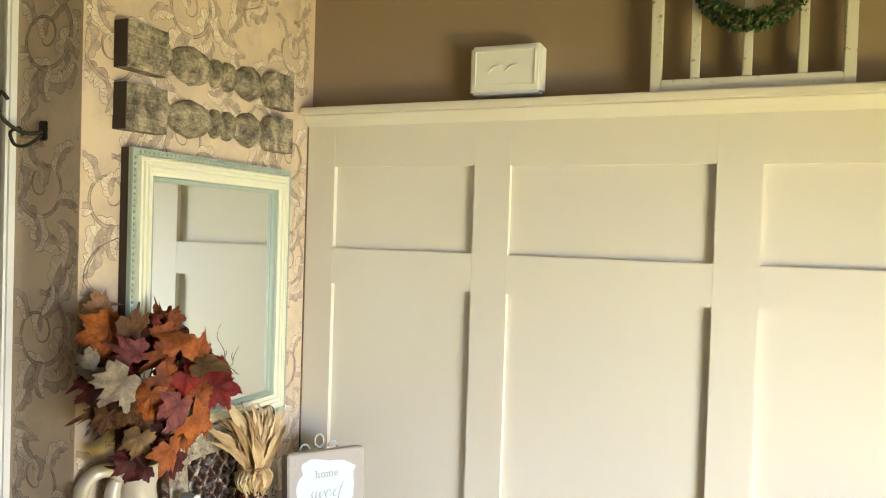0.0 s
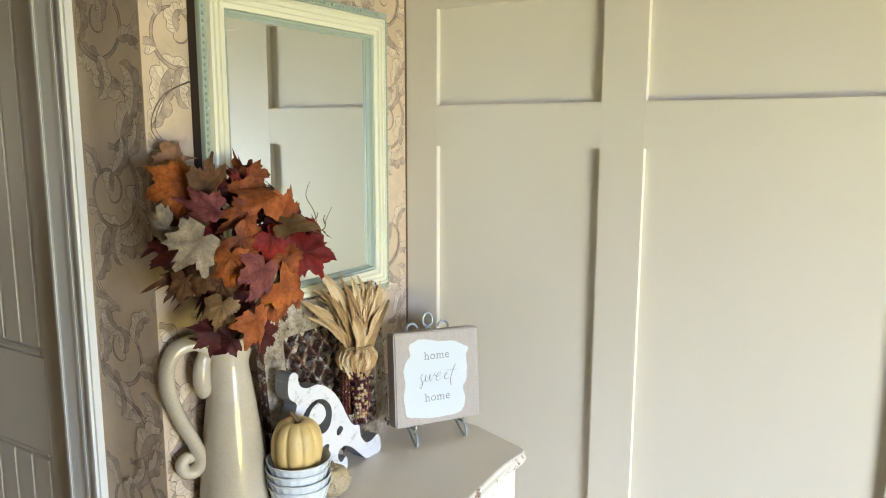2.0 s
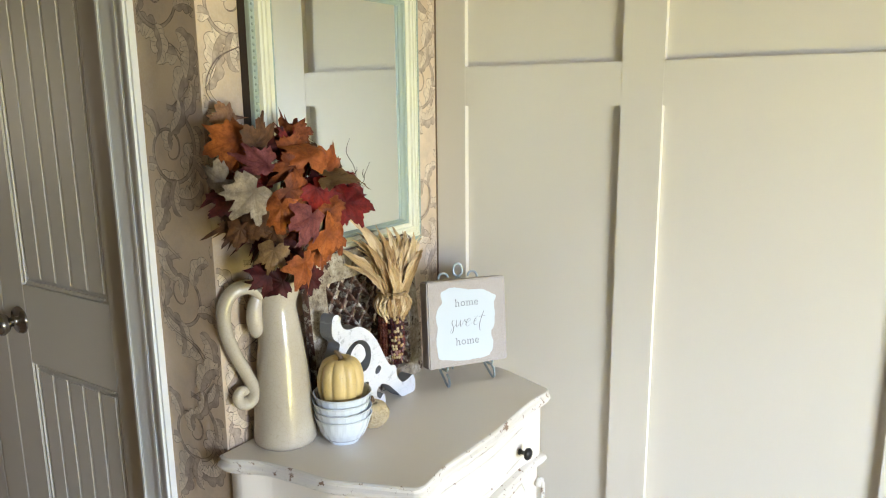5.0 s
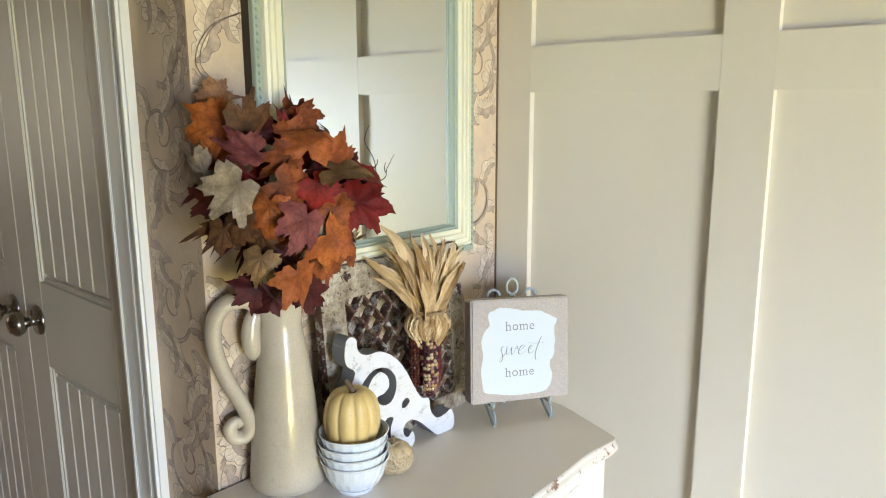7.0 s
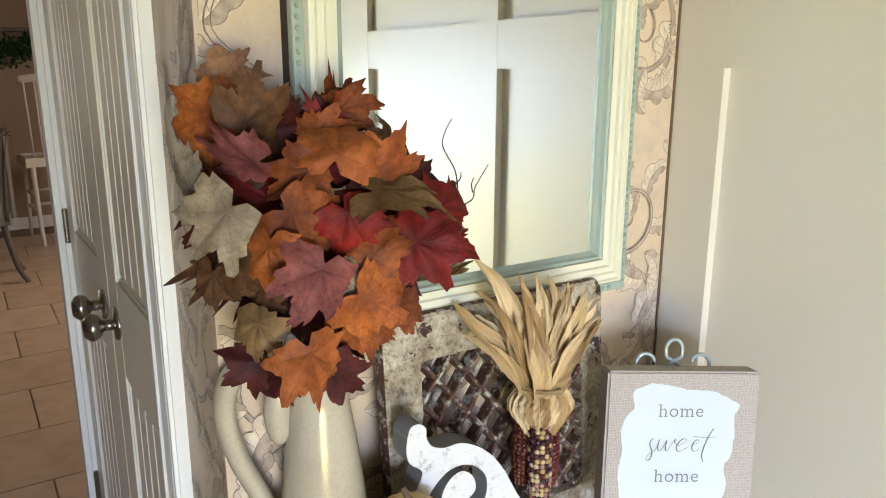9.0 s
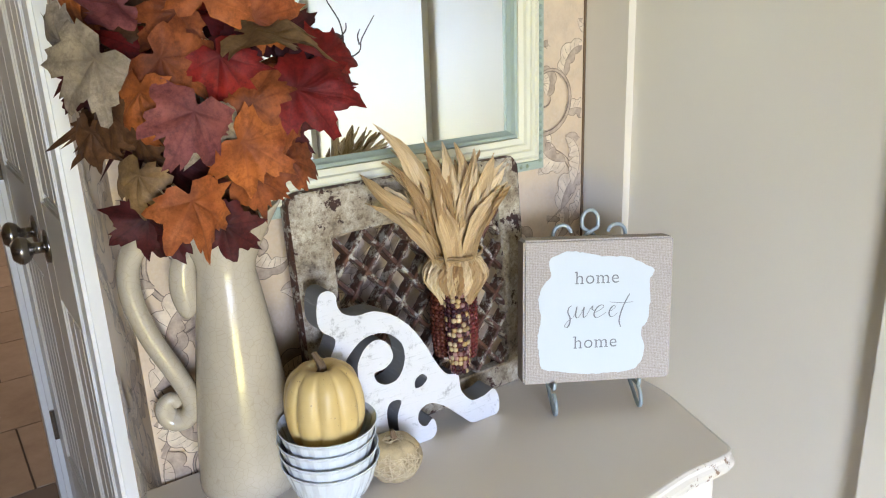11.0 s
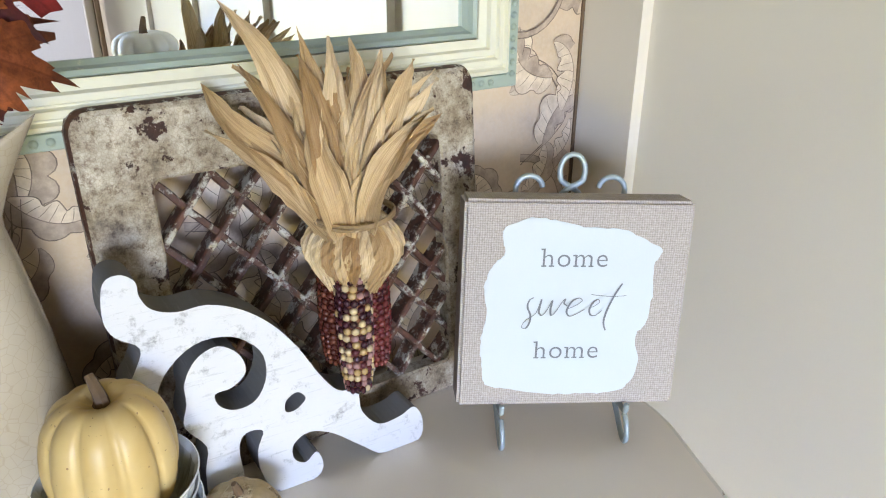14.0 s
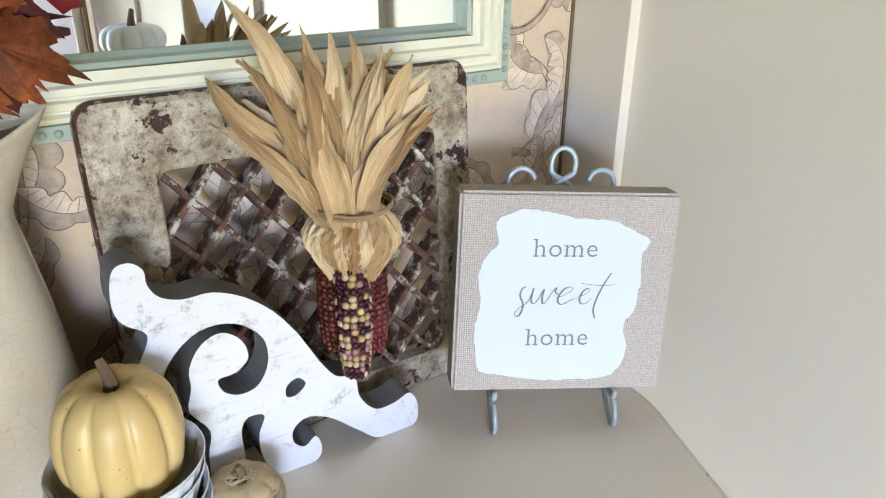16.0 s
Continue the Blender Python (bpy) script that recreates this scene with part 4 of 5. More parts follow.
# ---- bundle of ornamental corn ----
def blade(name, pts, width, fold, parent, material, twist=0.0, tipw=0.04, seed=0):
    """A dry leaf along points, folded along its middle, with ragged edges."""
    r = random.Random(seed)
    pts = [Vector(p) for p in spline(pts, 6)]
    bm = bmesh.new()
    uvl = bm.loops.layers.uv.new("UVMap")
    rows, n = [], len(pts) - 1
    face = Vector((0.83, -0.5, 0.2))
    for i, p in enumerate(pts):
        k = i / n
        d = (pts[min(i + 1, n)] - pts[max(i - 1, 0)]).normalized()
        nrm = (Matrix.Rotation(twist * (k - 0.2), 3, d) @ face)
        side = d.cross(nrm).normalized()
        nrm = side.cross(d)
        w = width * (0.50 + 0.50 * math.sin(math.pi * min(0.5, 0.10 + k * 0.75))) * (1 if k < 0.5 else max(tipw, ((1 - k) / 0.5) ** 0.95))
        row = []
        for j in range(7):
            s = j / 3 - 1
            # a creased sheet: sharp middle fold, one edge curled over, edges ragged
            crease = fold * w * abs(s) + 0.10 * w * math.sin(2.2 * math.pi * s + seed) + (0.35 * w * max(0, s * (1 if seed % 2 else -1) - 0.5) ** 2 * 4)
            wob = 0.0016 * math.sin(i * 0.55 + seed * 2.1) * s + 0.0007 * math.sin(i * 1.9 - j * 2.2 + seed)
            rag = 1 + (0.10 * r.uniform(-1, 1) if abs(s) > 0.9 and k > 0.3 else 0)
            row.append(bm.verts.new(p + side * (s * w * rag) + nrm * (crease + wob)))
        rows.append(row)
    for i, (a, b) in enumerate(zip(rows, rows[1:])):
        for j in range(6):
            fc = bm.faces.new((a[j], a[j + 1], b[j + 1], b[j]))
            for lp, (uu, vv) in zip(fc.loops, ((j, i), (j + 1, i), (j + 1, i + 1), (j, i + 1))):
                lp[uvl].uv = (uu / 6 + 0.173 * seed, vv / n + 0.41 * seed)
    return part(name, bm, material, parent, smooth=False)


def corn():
    t = thing("corn_bundle", (-1.205, 1.47, 1.05), "three ears of dried ornamental corn tied by their husks", "corn")
    tie = Vector((-1.212, 1.483, 1.047))
    ears = [(Vector((-1.196, 1.4735, 0.900)), Vector((-1.207, 1.4780, 1.030)), kernels_mixed, "speckled cream and maroon ear", 3),
            (Vector((-1.214, 1.5015, 0.908)), Vector((-1.216, 1.498, 1.030)), kernels_red, "dark red ear", 4),
            (Vector((-1.226, 1.470, 0.914)), Vector((-1.226, 1.472, 1.030)), kernels_brown, "brown-red ear", 5)]
    for foot, head, mat_k, label, seed in ears:
        r = random.Random(seed)
        axis = (head - foot)
        ln = axis.length
        q = axis.to_track_quat("Z", "Y").to_matrix().to_4x4()
        m = Matrix.Translation(foot) @ q
        bm = bmesh.new()
        rows_n, per = 21, 13
        R = 0.0138
        for i in range(rows_n):
            k = (i + 0.5) / rows_n
            rad = R * (0.62 + 0.38 * min(1, k * 3.2) ** 0.6)
            for j in range(per):
                a = 2 * math.pi * (j + 0.5 * (i % 2) * 0.3) / per + r.uniform(-0.04, 0.04)
                c = m @ Vector((rad * math.cos(a), rad * math.sin(a), k * ln + r.uniform(-0.0005, 0.0005)))
                mm = Matrix.Translation(c) @ q @ Matrix.Rotation(a, 4, "Z") @ Matrix.Diagonal((0.0024, rad * 0.285, ln / rows_n * 0.60, 1))
                bmesh.ops.create_icosphere(bm, subdivisions=1, radius=1, matrix=mm)
        ear = part("ear", lathe([(0.0005, 0), (R * 0.6, 0.002), (R * 0.93, 0.03), (R * 0.95, ln)], 14), kernels_brown, t, label)
        ear.data.transform(m)
        tagged(part("kernel_cover", bm, mat_k, ear, smooth=True), kind="stuff")
    # husks fan upwards from the tie
    fan = [(-0.115, 0.105, 0.020, 0.5, 0.35), (-0.082, 0.165, 0.021, 0.3, 0.5), (-0.070, 0.120, 0.018, 0.6, 0.2), (-0.048, 0.120, 0.018, -0.4, 0.3), (-0.030, 0.148, 0.018, 0.5, 0.2), (-0.016, 0.110, 0.017, 0.2, 0.4),
           (-0.004, 0.142, 0.019, -0.3, 0.3), (0.010, 0.120, 0.018, 0.4, 0.3), (0.016, 0.140, 0.018, 0.1, 0.3), (0.030, 0.112, 0.016, -0.5, 0.35), (0.040, 0.130, 0.017, 0.3, 0.3), (0.058, 0.108, 0.017, 0.2, 0.3),
           (0.066, 0.085, 0.015, -0.6, 0.4), (0.072, 0.118, 0.016, 0.5, 0.25), (-0.095, 0.075, 0.015, -0.5, 0.4), (0.000, 0.095, 0.020, 0.1, 0.15), (-0.022, 0.090, 0.020, -0.2, 0.2), (0.024, 0.088, 0.019, 0.2, 0.2)]
    side = Vector((0.52, 0.854, 0))
    outw = Vector((0.854, -0.52, 0))
    for i, (a, z, w, tw, fd) in enumerate(fan):
        a = a * 0.98 - 0.004 if a < 0 else a * 0.84 - 0.002
        r = random.Random(40 + i)
        depth = r.uniform(-0.010, 0.010) + (0.012 if i >= 15 else 0)
        back = -0.030 if abs(a) < 0.05 else -0.012
        p0 = tie + side * (a * 0.16) + outw * (0.009 + depth * 0.6) + Vector((0, 0, -0.004))
        p1 = tie + side * (a * 0.30) + outw * (0.016 + depth) + Vector((0, 0, z * 0.35))
        p2 = tie + side * (a * 0.66) + outw * (0.012 + depth) + Vector((0, 0, z * 0.75))
        p3 = tie + side * (a * 1.0) + outw * (back * 0.3 + depth) + Vector((0, 0, z * 1.0))
        sway = side * r.uniform(-0.010, 0.010)
        blade("husk", [p0, p1 + sway * 0.5, p2 - sway * 0.6, p3 + sway + outw * r.uniform(-0.012, 0.012)], w * 0.64, fd + 0.25, t, husk, tw * 1.7, seed=i)
    r = random.Random(61)
    for i in range(40):
        a, z, dp = r.uniform(-0.080, 0.062), r.uniform(0.07, 0.135), r.uniform(-0.006, 0.018)
        lean = r.uniform(-0.012, 0.012)
        blade("husk", [tie + side * (a * 0.2) + outw * (0.010 + dp * 0.5), tie + side * (a * 0.36) + outw * (0.014 + dp) + Vector((0, 0, z * 0.4)), tie + side * (a * 0.7 + lean) + outw * (0.010 + dp) + Vector((0, 0, z * 0.8)), tie + side * (a + lean * 2) + outw * (dp - 0.006) + Vector((0, 0, z))], r.uniform(0.005, 0.012), r.uniform(0.3, 1.0), t, husk, r.uniform(-1.6, 1.6), tipw=0.02, seed=120 + i)
    # gathered skirt under the twine
    for i in range(24):
        a = 2 * math.pi * i / 24 + 0.2
        c = tie + side * (0.0315 * math.cos(a)) + outw * (0.0300 * math.sin(a))
        d = (c - tie) * 0.25
        r = random.Random(70 + i)
        blade("husk_skirt", [tie + (c - tie) * 0.55 + Vector((0, 0, 0.003)), c + d * 0.05 + Vector((0, 0, -0.014)), c + d * 0.1 + Vector((0, 0, -0.032)), c - d * 1.4 + Vector((0, 0, -0.052 + r.uniform(-0.008, 0.006)))], 0.0080, -0.4, t, husk, r.uniform(-0.3, 0.3), tipw=0.35, seed=90 + i)
    part("core", lathe([(0.0005, -0.048), (0.012, -0.042), (0.015, -0.02), (0.014, 0.0), (0.012, 0.03), (0.0005, 0.05)], 14, tie, warp=lambda v, a: v), husk, t, "bundled husk bases", smooth=True)
    for k in range(2):
        pts = [tie + side * (0.0338 * math.cos(a)) + outw * (0.0350 * math.sin(a)) + Vector((0, 0, 0.006)) + Vector((0, 0, 0.0025 * k + 0.001 * math.sin(3 * a + k))) for a in [2 * math.pi * j / 28 for j in range(29)]]
        part("twine", tube(pts, 0.0015, 6), twine, t, "twine tie", smooth=True)


corn()


# ---- canvas sign on a wire easel ----
S_RIGHT = Vector((0.096, 0.179, -0.009)).normalized()
S_UP = Vector((-0.0235, 0.0125, 0.190)).normalized()
S_UP = (S_UP - S_RIGHT * S_UP.dot(S_RIGHT)).normalized()
S_OUT = S_RIGHT.cross(S_UP)
S_BL = Vector((-1.174, 1.560, 0.860))
S_W, S_H = 0.203, 0.193


def sign_at(u, v, w=0.0):
    return S_BL + S_RIGHT * (u * S_W) + S_UP * (v * S_H) + S_OUT * w


def canvas_sign():
    t = thing("canvas_sign", sign_at(0.5, 0), "square linen canvas sign, white painted patch, grey lettering", "sign")
    bm = bmesh.new()
    m = Matrix((S_RIGHT, S_UP, S_OUT)).transposed().to_4x4()
    m.translation = sign_at(0.5, 0.5, -0.017)
    bmesh.ops.create_cube(bm, size=1, matrix=Matrix.Diagonal((S_W, S_H, 0.034, 1)))
    bmesh.ops.bevel(bm, geom=bm.edges[:], offset=0.003, segments=3, affect="EDGES")
    cv = part("canvas", bm, linen, t, "natural linen weave")
    cv.data.transform(Matrix.Rotation(radians(90), 4, "X"))
    cv.matrix_world = m @ Matrix.Rotation(radians(-90), 4, "X")
    patch = [(0.19, 0.83), (0.30, 0.875), (0.42, 0.86), (0.55, 0.835), (0.70, 0.825), (0.81, 0.78), (0.885, 0.735), (0.855, 0.67), (0.862, 0.55), (0.845, 0.41), (0.805, 0.33), (0.830, 0.21), (0.79, 0.10), (0.70, 0.062),
             (0.55, 0.058), (0.40, 0.060), (0.25, 0.085), (0.135, 0.110), (0.115, 0.20), (0.105, 0.31), (0.125, 0.45), (0.110, 0.57), (0.145, 0.665), (0.192, 0.715), (0.178, 0.775)]
    r = random.Random(8)
    patch = [(u - 0.012, 0.060 + (v - 0.060) * 1.055) for u, v in patch]
    pts = [(u + r.uniform(-0.004, 0.004), v + r.uniform(-0.004, 0.004)) for u, v in spline(patch, 6, True)]
    part("painted_patch", prism(pts, lambda u, v, w: sign_at(u, v, 0.0006 - w), 0.001), canvas_white, t, "ragged white painted patch")
    face = Matrix((S_RIGHT, S_UP, S_OUT)).transposed().to_4x4()

    def slab_word(text, u, v, size):
        """Typewriter lettering: built-in letters with slab feet under their stems."""
        x = 0.0
        boxes = []
        for ch in text:
            cu = bpy.data.curves.new("letter", "FONT")
            cu.body, cu.size, cu.offset = ch, size, -0.0002
            tmp = bpy.data.objects.new("letter", cu)
            scene.collection.objects.link(tmp)
            bpy.context.view_layer.update()
            me = bpy.data.meshes.new_from_object(tmp.evaluated_get(bpy.context.evaluated_depsgraph_get()))
            bpy.data.objects.remove(tmp)
            xs = [vt.co.x for vt in me.vertices]
            ys = [vt.co.y for vt in me.vertices]
            boxes.append((me, x - min(xs), x, x + max(xs) - min(xs), max(ys)))
            x += max(xs) - min(xs) + size * 0.17
        width = x - size * 0.17
        for ch, (me, dx, a, b, top) in zip(text, boxes):
            bm = bmesh.new()
            bm.from_mesh(me)
            bmesh.ops.translate(bm, verts=bm.verts[:], vec=(dx, 0, 0))
            stem, ft = size * 0.085, size * 0.052
            feet = {"h": [(a, 0), (b - stem, 0), (a - ft, top)], "m": [(a, 0), ((a + b - stem) / 2, 0), (b - stem, 0), (a - ft, top)]}.get(ch, [])
            for fx, fy in feet:
                y0 = fy if fy == 0 else fy - ft
                bmesh.ops.create_grid(bm, x_segments=1, y_segments=1, size=0.5, matrix=Matrix.Translation((fx + stem / 2, y0 + ft / 2, 0.00012)) @ Matrix.Diagonal((stem + 2 * ft * (1 if fy == 0 else 0.6), ft, 1, 1)))
            mm = face.copy()
            mm.translation = sign_at(u, v, 0.0012) - S_RIGHT * (width / 2) - S_UP * (size * 0.27)
            bm.transform(mm)
            part("letter", bm, ink, t)

    slab_word("home", 0.4875, 0.728, 0.0245)
    slab_word("home", 0.4825, 0.279, 0.0245)
    # brush script, stroke by stroke: (u, v) of the canvas and the pen's half width
    script = {
        "s": [(0.317, 0.546), (0.299, 0.533), (0.292, 0.501), (0.306, 0.463), (0.306, 0.431), (0.294, 0.402), (0.278, 0.396), (0.271, 0.410), (0.288, 0.437), (0.313, 0.456), (0.331, 0.474), (0.346, 0.524)],
        "w": [(0.346, 0.524), (0.352, 0.538), (0.346, 0.501), (0.344, 0.474), (0.357, 0.460), (0.378, 0.485), (0.399, 0.533), (0.394, 0.490), (0.399, 0.460), (0.418, 0.479), (0.441, 0.522), (0.457, 0.541), (0.452, 0.520), (0.467, 0.507)],
        "e": [(0.467, 0.490), (0.493, 0.501), (0.523, 0.520), (0.533, 0.533), (0.520, 0.544), (0.493, 0.533), (0.472, 0.501), (0.467, 0.474), (0.483, 0.456), (0.514, 0.469), (0.546, 0.490)],
        "ee": [(0.572, 0.496), (0.593, 0.506), (0.611, 0.524), (0.604, 0.537), (0.583, 0.522), (0.569, 0.490), (0.575, 0.463), (0.599, 0.460), (0.625, 0.485)],
        "t": [(0.707, 0.614), (0.683, 0.570), (0.662, 0.522), (0.646, 0.474), (0.638, 0.425), (0.649, 0.384)],
        "bar": [(0.571, 0.562), (0.600, 0.557), (0.640, 0.553), (0.683, 0.552), (0.729, 0.556)],
    }
    for key, line in script.items():
        dense = spline(line, 8)
        n = len(dense) - 1
        bm = bmesh.new()
        rows = []
        for i, p in enumerate(dense):
            d = dense[min(i + 1, n)] - dense[max(i - 1, 0)]
            d = d * np.array((S_W, S_H))
            d = d / (np.linalg.norm(d) + 1e-9)
            down = max(0.0, -d[1])
            hw = (0.00030 if key == "bar" else 0.00034 + 0.00060 * down) * (0.55 + 0.45 * math.sin(math.pi * (0.06 + 0.88 * i / n)) ** 0.5)
            o = np.array((-d[1], d[0])) * hw / np.array((S_W, S_H))
            rows.append([bm.verts.new(sign_at(*(p + o), 0.0011 + 0.00001 * i)), bm.verts.new(sign_at(*(p - o), 0.0011 + 0.00001 * i))])
        for a, b in zip(rows, rows[1:]):
            bm.faces.new((a[0], a[1], b[1], b[0]))
        part("letter", bm, ink, t)
    e = thing("wire_easel", sign_at(0.5, 0, -0.05), "blue-grey bent wire easel with looped top", "easel")

    def wire(pts, name="wire", rad=0.0026):
        part(name, tube(spline(pts, 6), rad, 8), wire_grey, e, smooth=True)

    def curl(u, v, w, r, a0, a1):
        return [sign_at(u, v, w) + S_RIGHT * (r * math.cos(radians(a))) + S_UP * (r * math.sin(radians(a))) for a in np.linspace(a0, a1, 12)]

    back = -0.040
    wire(curl(0.31, 1.005, back, 0.0125, 10, 190) + [sign_at(0.25, 0.9, back), sign_at(0.25, 0.4, back), sign_at(0.24, 0.02, back)], "side_loop")
    wire(curl(0.685, 1.005, back, 0.0125, 170, -10) + [sign_at(0.745, 0.9, back), sign_at(0.745, 0.4, back), sign_at(0.755, 0.02, back)], "side_loop")
    wire([sign_at(0.42, 0.85, back), sign_at(0.455, 0.98, back)] + [sign_at(0.50, 1.095, back) + S_RIGHT * (0.0115 * math.cos(radians(a))) + S_UP * (0.015 * math.sin(radians(a))) for a in np.linspace(-40, 220, 14)] + [sign_at(0.545, 0.98, back - 0.003), sign_at(0.58, 0.85, back)], "top_loop")
    for u in (0.20, 0.775):
        p = sign_at(u, 0, back)
        down = TABLE + 0.0028
        wire([p + Vector((0, 0, 0.01)), p + Vector((0, 0, -0.004)), sign_at(u, -0.025, -0.015), sign_at(u, -0.03, 0.004), sign_at(u, 0.015, 0.0075)], "front_hook")
        q = sign_at(u, 0, 0.0)
        f0 = Vector((q.x, q.y, down)) + Vector((S_OUT.x, S_OUT.y, 0)) * 0.006
        wire([sign_at(u, -0.02, back + 0.006), Vector((p.x, p.y, (p.z + down) / 2)) + S_OUT * 0.02, f0, f0 + Vector((S_OUT.x, S_OUT.y, 0)) * 0.010 + Vector((0, 0, 0.006)), f0 + Vector((S_OUT.x, S_OUT.y, 0)) * 0.006 + Vector((0, 0, 0.020)), f0 + Vector((-S_OUT.x, -S_OUT.y, 0)) * 0.002 + Vector((0, 0, 0.026))], "foot")
    wire([sign_at(0.5, 0.8, back), sign_at(0.5, 0.35, back - 0.025), Vector((*(sign_at(0.5, 0, back - 0.04).xy), TABLE + 0.003))], "back_leg")
    wire([sign_at(0.24, 0.30, back), sign_at(0.5, 0.28, back), sign_at(0.755, 0.30, back)], "cross_wire")


canvas_sign()


# ---- maple leaves in the pitcher ----
B_O = Vector((-1.197, 1.205, 1.285))
B_R = Vector((0.34, 0.94, 0)).normalized()
B_W = Vector((0.92, -0.333, 0.20)).normalized()
B_U = B_W.cross(B_R).normalized()
bouquet = thing("maple_bouquet", JUG + Vector((0, 0, 0.25)), "bouquet of orange, rust, red and beige fabric maple leaves", "leaf bouquet")
HALF = ((0, 1.00), (4, 0.90), (8, 0.80), (11, 0.84), (16, 0.72), (21, 0.63), (26, 0.61), (31, 0.72), (35, 0.70), (40, 0.85), (46, 0.96), (51, 0.82), (55, 0.74), (60, 0.76), (66, 0.65),
        (72, 0.57), (78, 0.58), (85, 0.68), (90, 0.66), (97, 0.76), (103, 0.64), (109, 0.58), (116, 0.61), (126, 0.49), (139, 0.42), (156, 0.31), (172, 0.12))


def maple_leaf(u, v, w, size, tip, tone, pitch=0, yaw=0, cup=0.25, seed=0):
    """A maple leaf whose stalk end lies at (u, v, w) of the bouquet; tip: the way it points, seen from the front."""
    r = random.Random(900 + seed)
    outline = [(a, x) for a, x in HALF] + [(-a, x) for a, x in reversed(HALF[1:])]
    bm = bmesh.new()
    uvl = bm.loops.layers.uv.new("UVMap")
    veins = (0, 45, -45, 95, -95)
    rings = (0.16, 0.42, 0.68, 0.86, 1.0)
    jit = {a: 1 + r.uniform(-0.13, 0.11) for a, _ in outline}
    skew = r.uniform(0.72, 1.05)
    ph, ph2 = r.uniform(0, 6), r.uniform(0, 6)
    bend, roll = r.uniform(-0.7, 0.4), r.uniform(-0.8, 0.8)

    def shape(a, rad):
        x, y = rad * math.cos(radians(a)), rad * math.sin(radians(a)) * skew
        near = min(abs(math.sin(radians(a - b))) * rad if abs(a - b) < 90 else 9 for b in veins)
        z = -cup * 1.7 * (x * x + y * y) + bend * x * x + roll * x * y + 0.22 * near + 0.10 * math.sin(3.6 * x + ph) * rad + 0.11 * math.sin(4.6 * y + ph2) * rad + 0.035 * math.sin(11 * x + 9 * y + ph)
        return Vector((x, y, z)) * size * 1.24, min(1.0, near)
    mid, _ = shape(0, 0)
    centre = bm.verts.new(mid)
    rows, info, reach = [], {centre: 0.0}, {centre: 0.0}
    for g in rings:
        row = []
        for a, x in outline:
            p, near = shape(a, x * jit[a] * g)
            vt = bm.verts.new(p)
            info[vt] = near
            reach[vt] = x * g
            row.append(vt)
        rows.append(row)
    n = len(outline)
    faces = []
    for i in range(n):
        j = (i + 1) % n
        faces.append(bm.faces.new((centre, rows[0][i], rows[0][j])))
        for a, b in zip(rows, rows[1:]):
            faces.append(bm.faces.new((a[i], b[i], b[j], a[j])))
    for fc in faces:
        for lp in fc.loops:
            lp[uvl].uv = (info[lp.vert], reach[lp.vert])
    base = Matrix((B_R, B_U, B_W)).transposed().to_4x4()
    place = B_O + B_R * (u * 1.06) + B_U * (v * 1.05 - 0.002) + B_W * w
    pitch, yaw = pitch + r.uniform(-12, 12), yaw + r.uniform(-12, 12)
    m = Matrix.Translation(place) @ base @ Matrix.Rotation(radians(yaw), 4, "Y") @ Matrix.Rotation(radians(pitch), 4, "X") @ Matrix.Rotation(radians(tip), 4, "Z")
    bm.transform(m)
    # keep clear of the walls behind
    for vt in bm.verts:
        if vt.co.y > JUT_Y - 0.01:
            vt.co.x = max(vt.co.x, CORNER_X + 0.006 + (0.036 if vt.co.y > 1.19 and vt.co.z > 1.1 else 0))
    return part("leaf", bm, LEAF[tone], bouquet, tone + " maple leaf", smooth=True)


maple_leaf(-0.091, 0.093, 0.011, 0.049, -170, "orange", -5, -15, 0.22, 1)
maple_leaf(-0.081, 0.083, -0.003, 0.045, 78, "peach", -20, -5, 0.28, 2)
maple_leaf(-0.068, 0.083, 0.030, 0.044, 31, "brown", 30, 0, 0.34, 3)
maple_leaf(0.003, 0.055, 0.056, 0.049, 75, "orange", -10, 0, 0.40, 4)
maple_leaf(0.040, 0.041, 0.036, 0.041, 8, "orange", 15, 15, 0.22, 5)
maple_leaf(0.037, 0.024, 0.058, 0.057, -19, "tan", -50, 5, 0.28, 6)
maple_leaf(0.090, 0.018, 0.006, 0.036, 70, "maroon", 0, 10, 0.34, 7)
maple_leaf(0.093, 0.010, 0.016, 0.047, -0, "red", 10, 20, 0.40, 8)
maple_leaf(0.067, -0.020, 0.033, 0.055, -11, "red", -5, 10, 0.22, 9)
maple_leaf(0.029, -0.030, 0.049, 0.043, 56, "rust", 0, 0, 0.28, 10)
maple_leaf(-0.084, 0.013, 0.038, 0.048, -135, "beige", 5, -15, 0.34, 11)
maple_leaf(-0.062, 0.053, 0.045, 0.043, -179, "mauve", 55, -10, 0.40, 12)
maple_leaf(-0.035, 0.009, 0.055, 0.044, -38, "rust", 0, 0, 0.22, 13)
maple_leaf(-0.053, -0.016, 0.056, 0.042, -102, "orange", 0, -45, 0.28, 14)
maple_leaf(-0.014, -0.036, 0.074, 0.045, -118, "mauve", 5, 25, 0.34, 15)
maple_leaf(0.000, -0.043, 0.059, 0.036, -76, "beige", -10, 20, 0.40, 16)
maple_leaf(0.019, -0.061, 0.054, 0.045, -35, "orange", 10, 15, 0.22, 17)
maple_leaf(-0.026, -0.105, 0.050, 0.043, -76, "orange", -10, 10, 0.28, 18)
maple_leaf(-0.048, -0.131, 0.006, 0.036, -173, "maroon", 20, -10, 0.34, 19)
maple_leaf(-0.078, -0.028, 0.029, 0.044, -122, "brown", 10, -30, 0.40, 20)
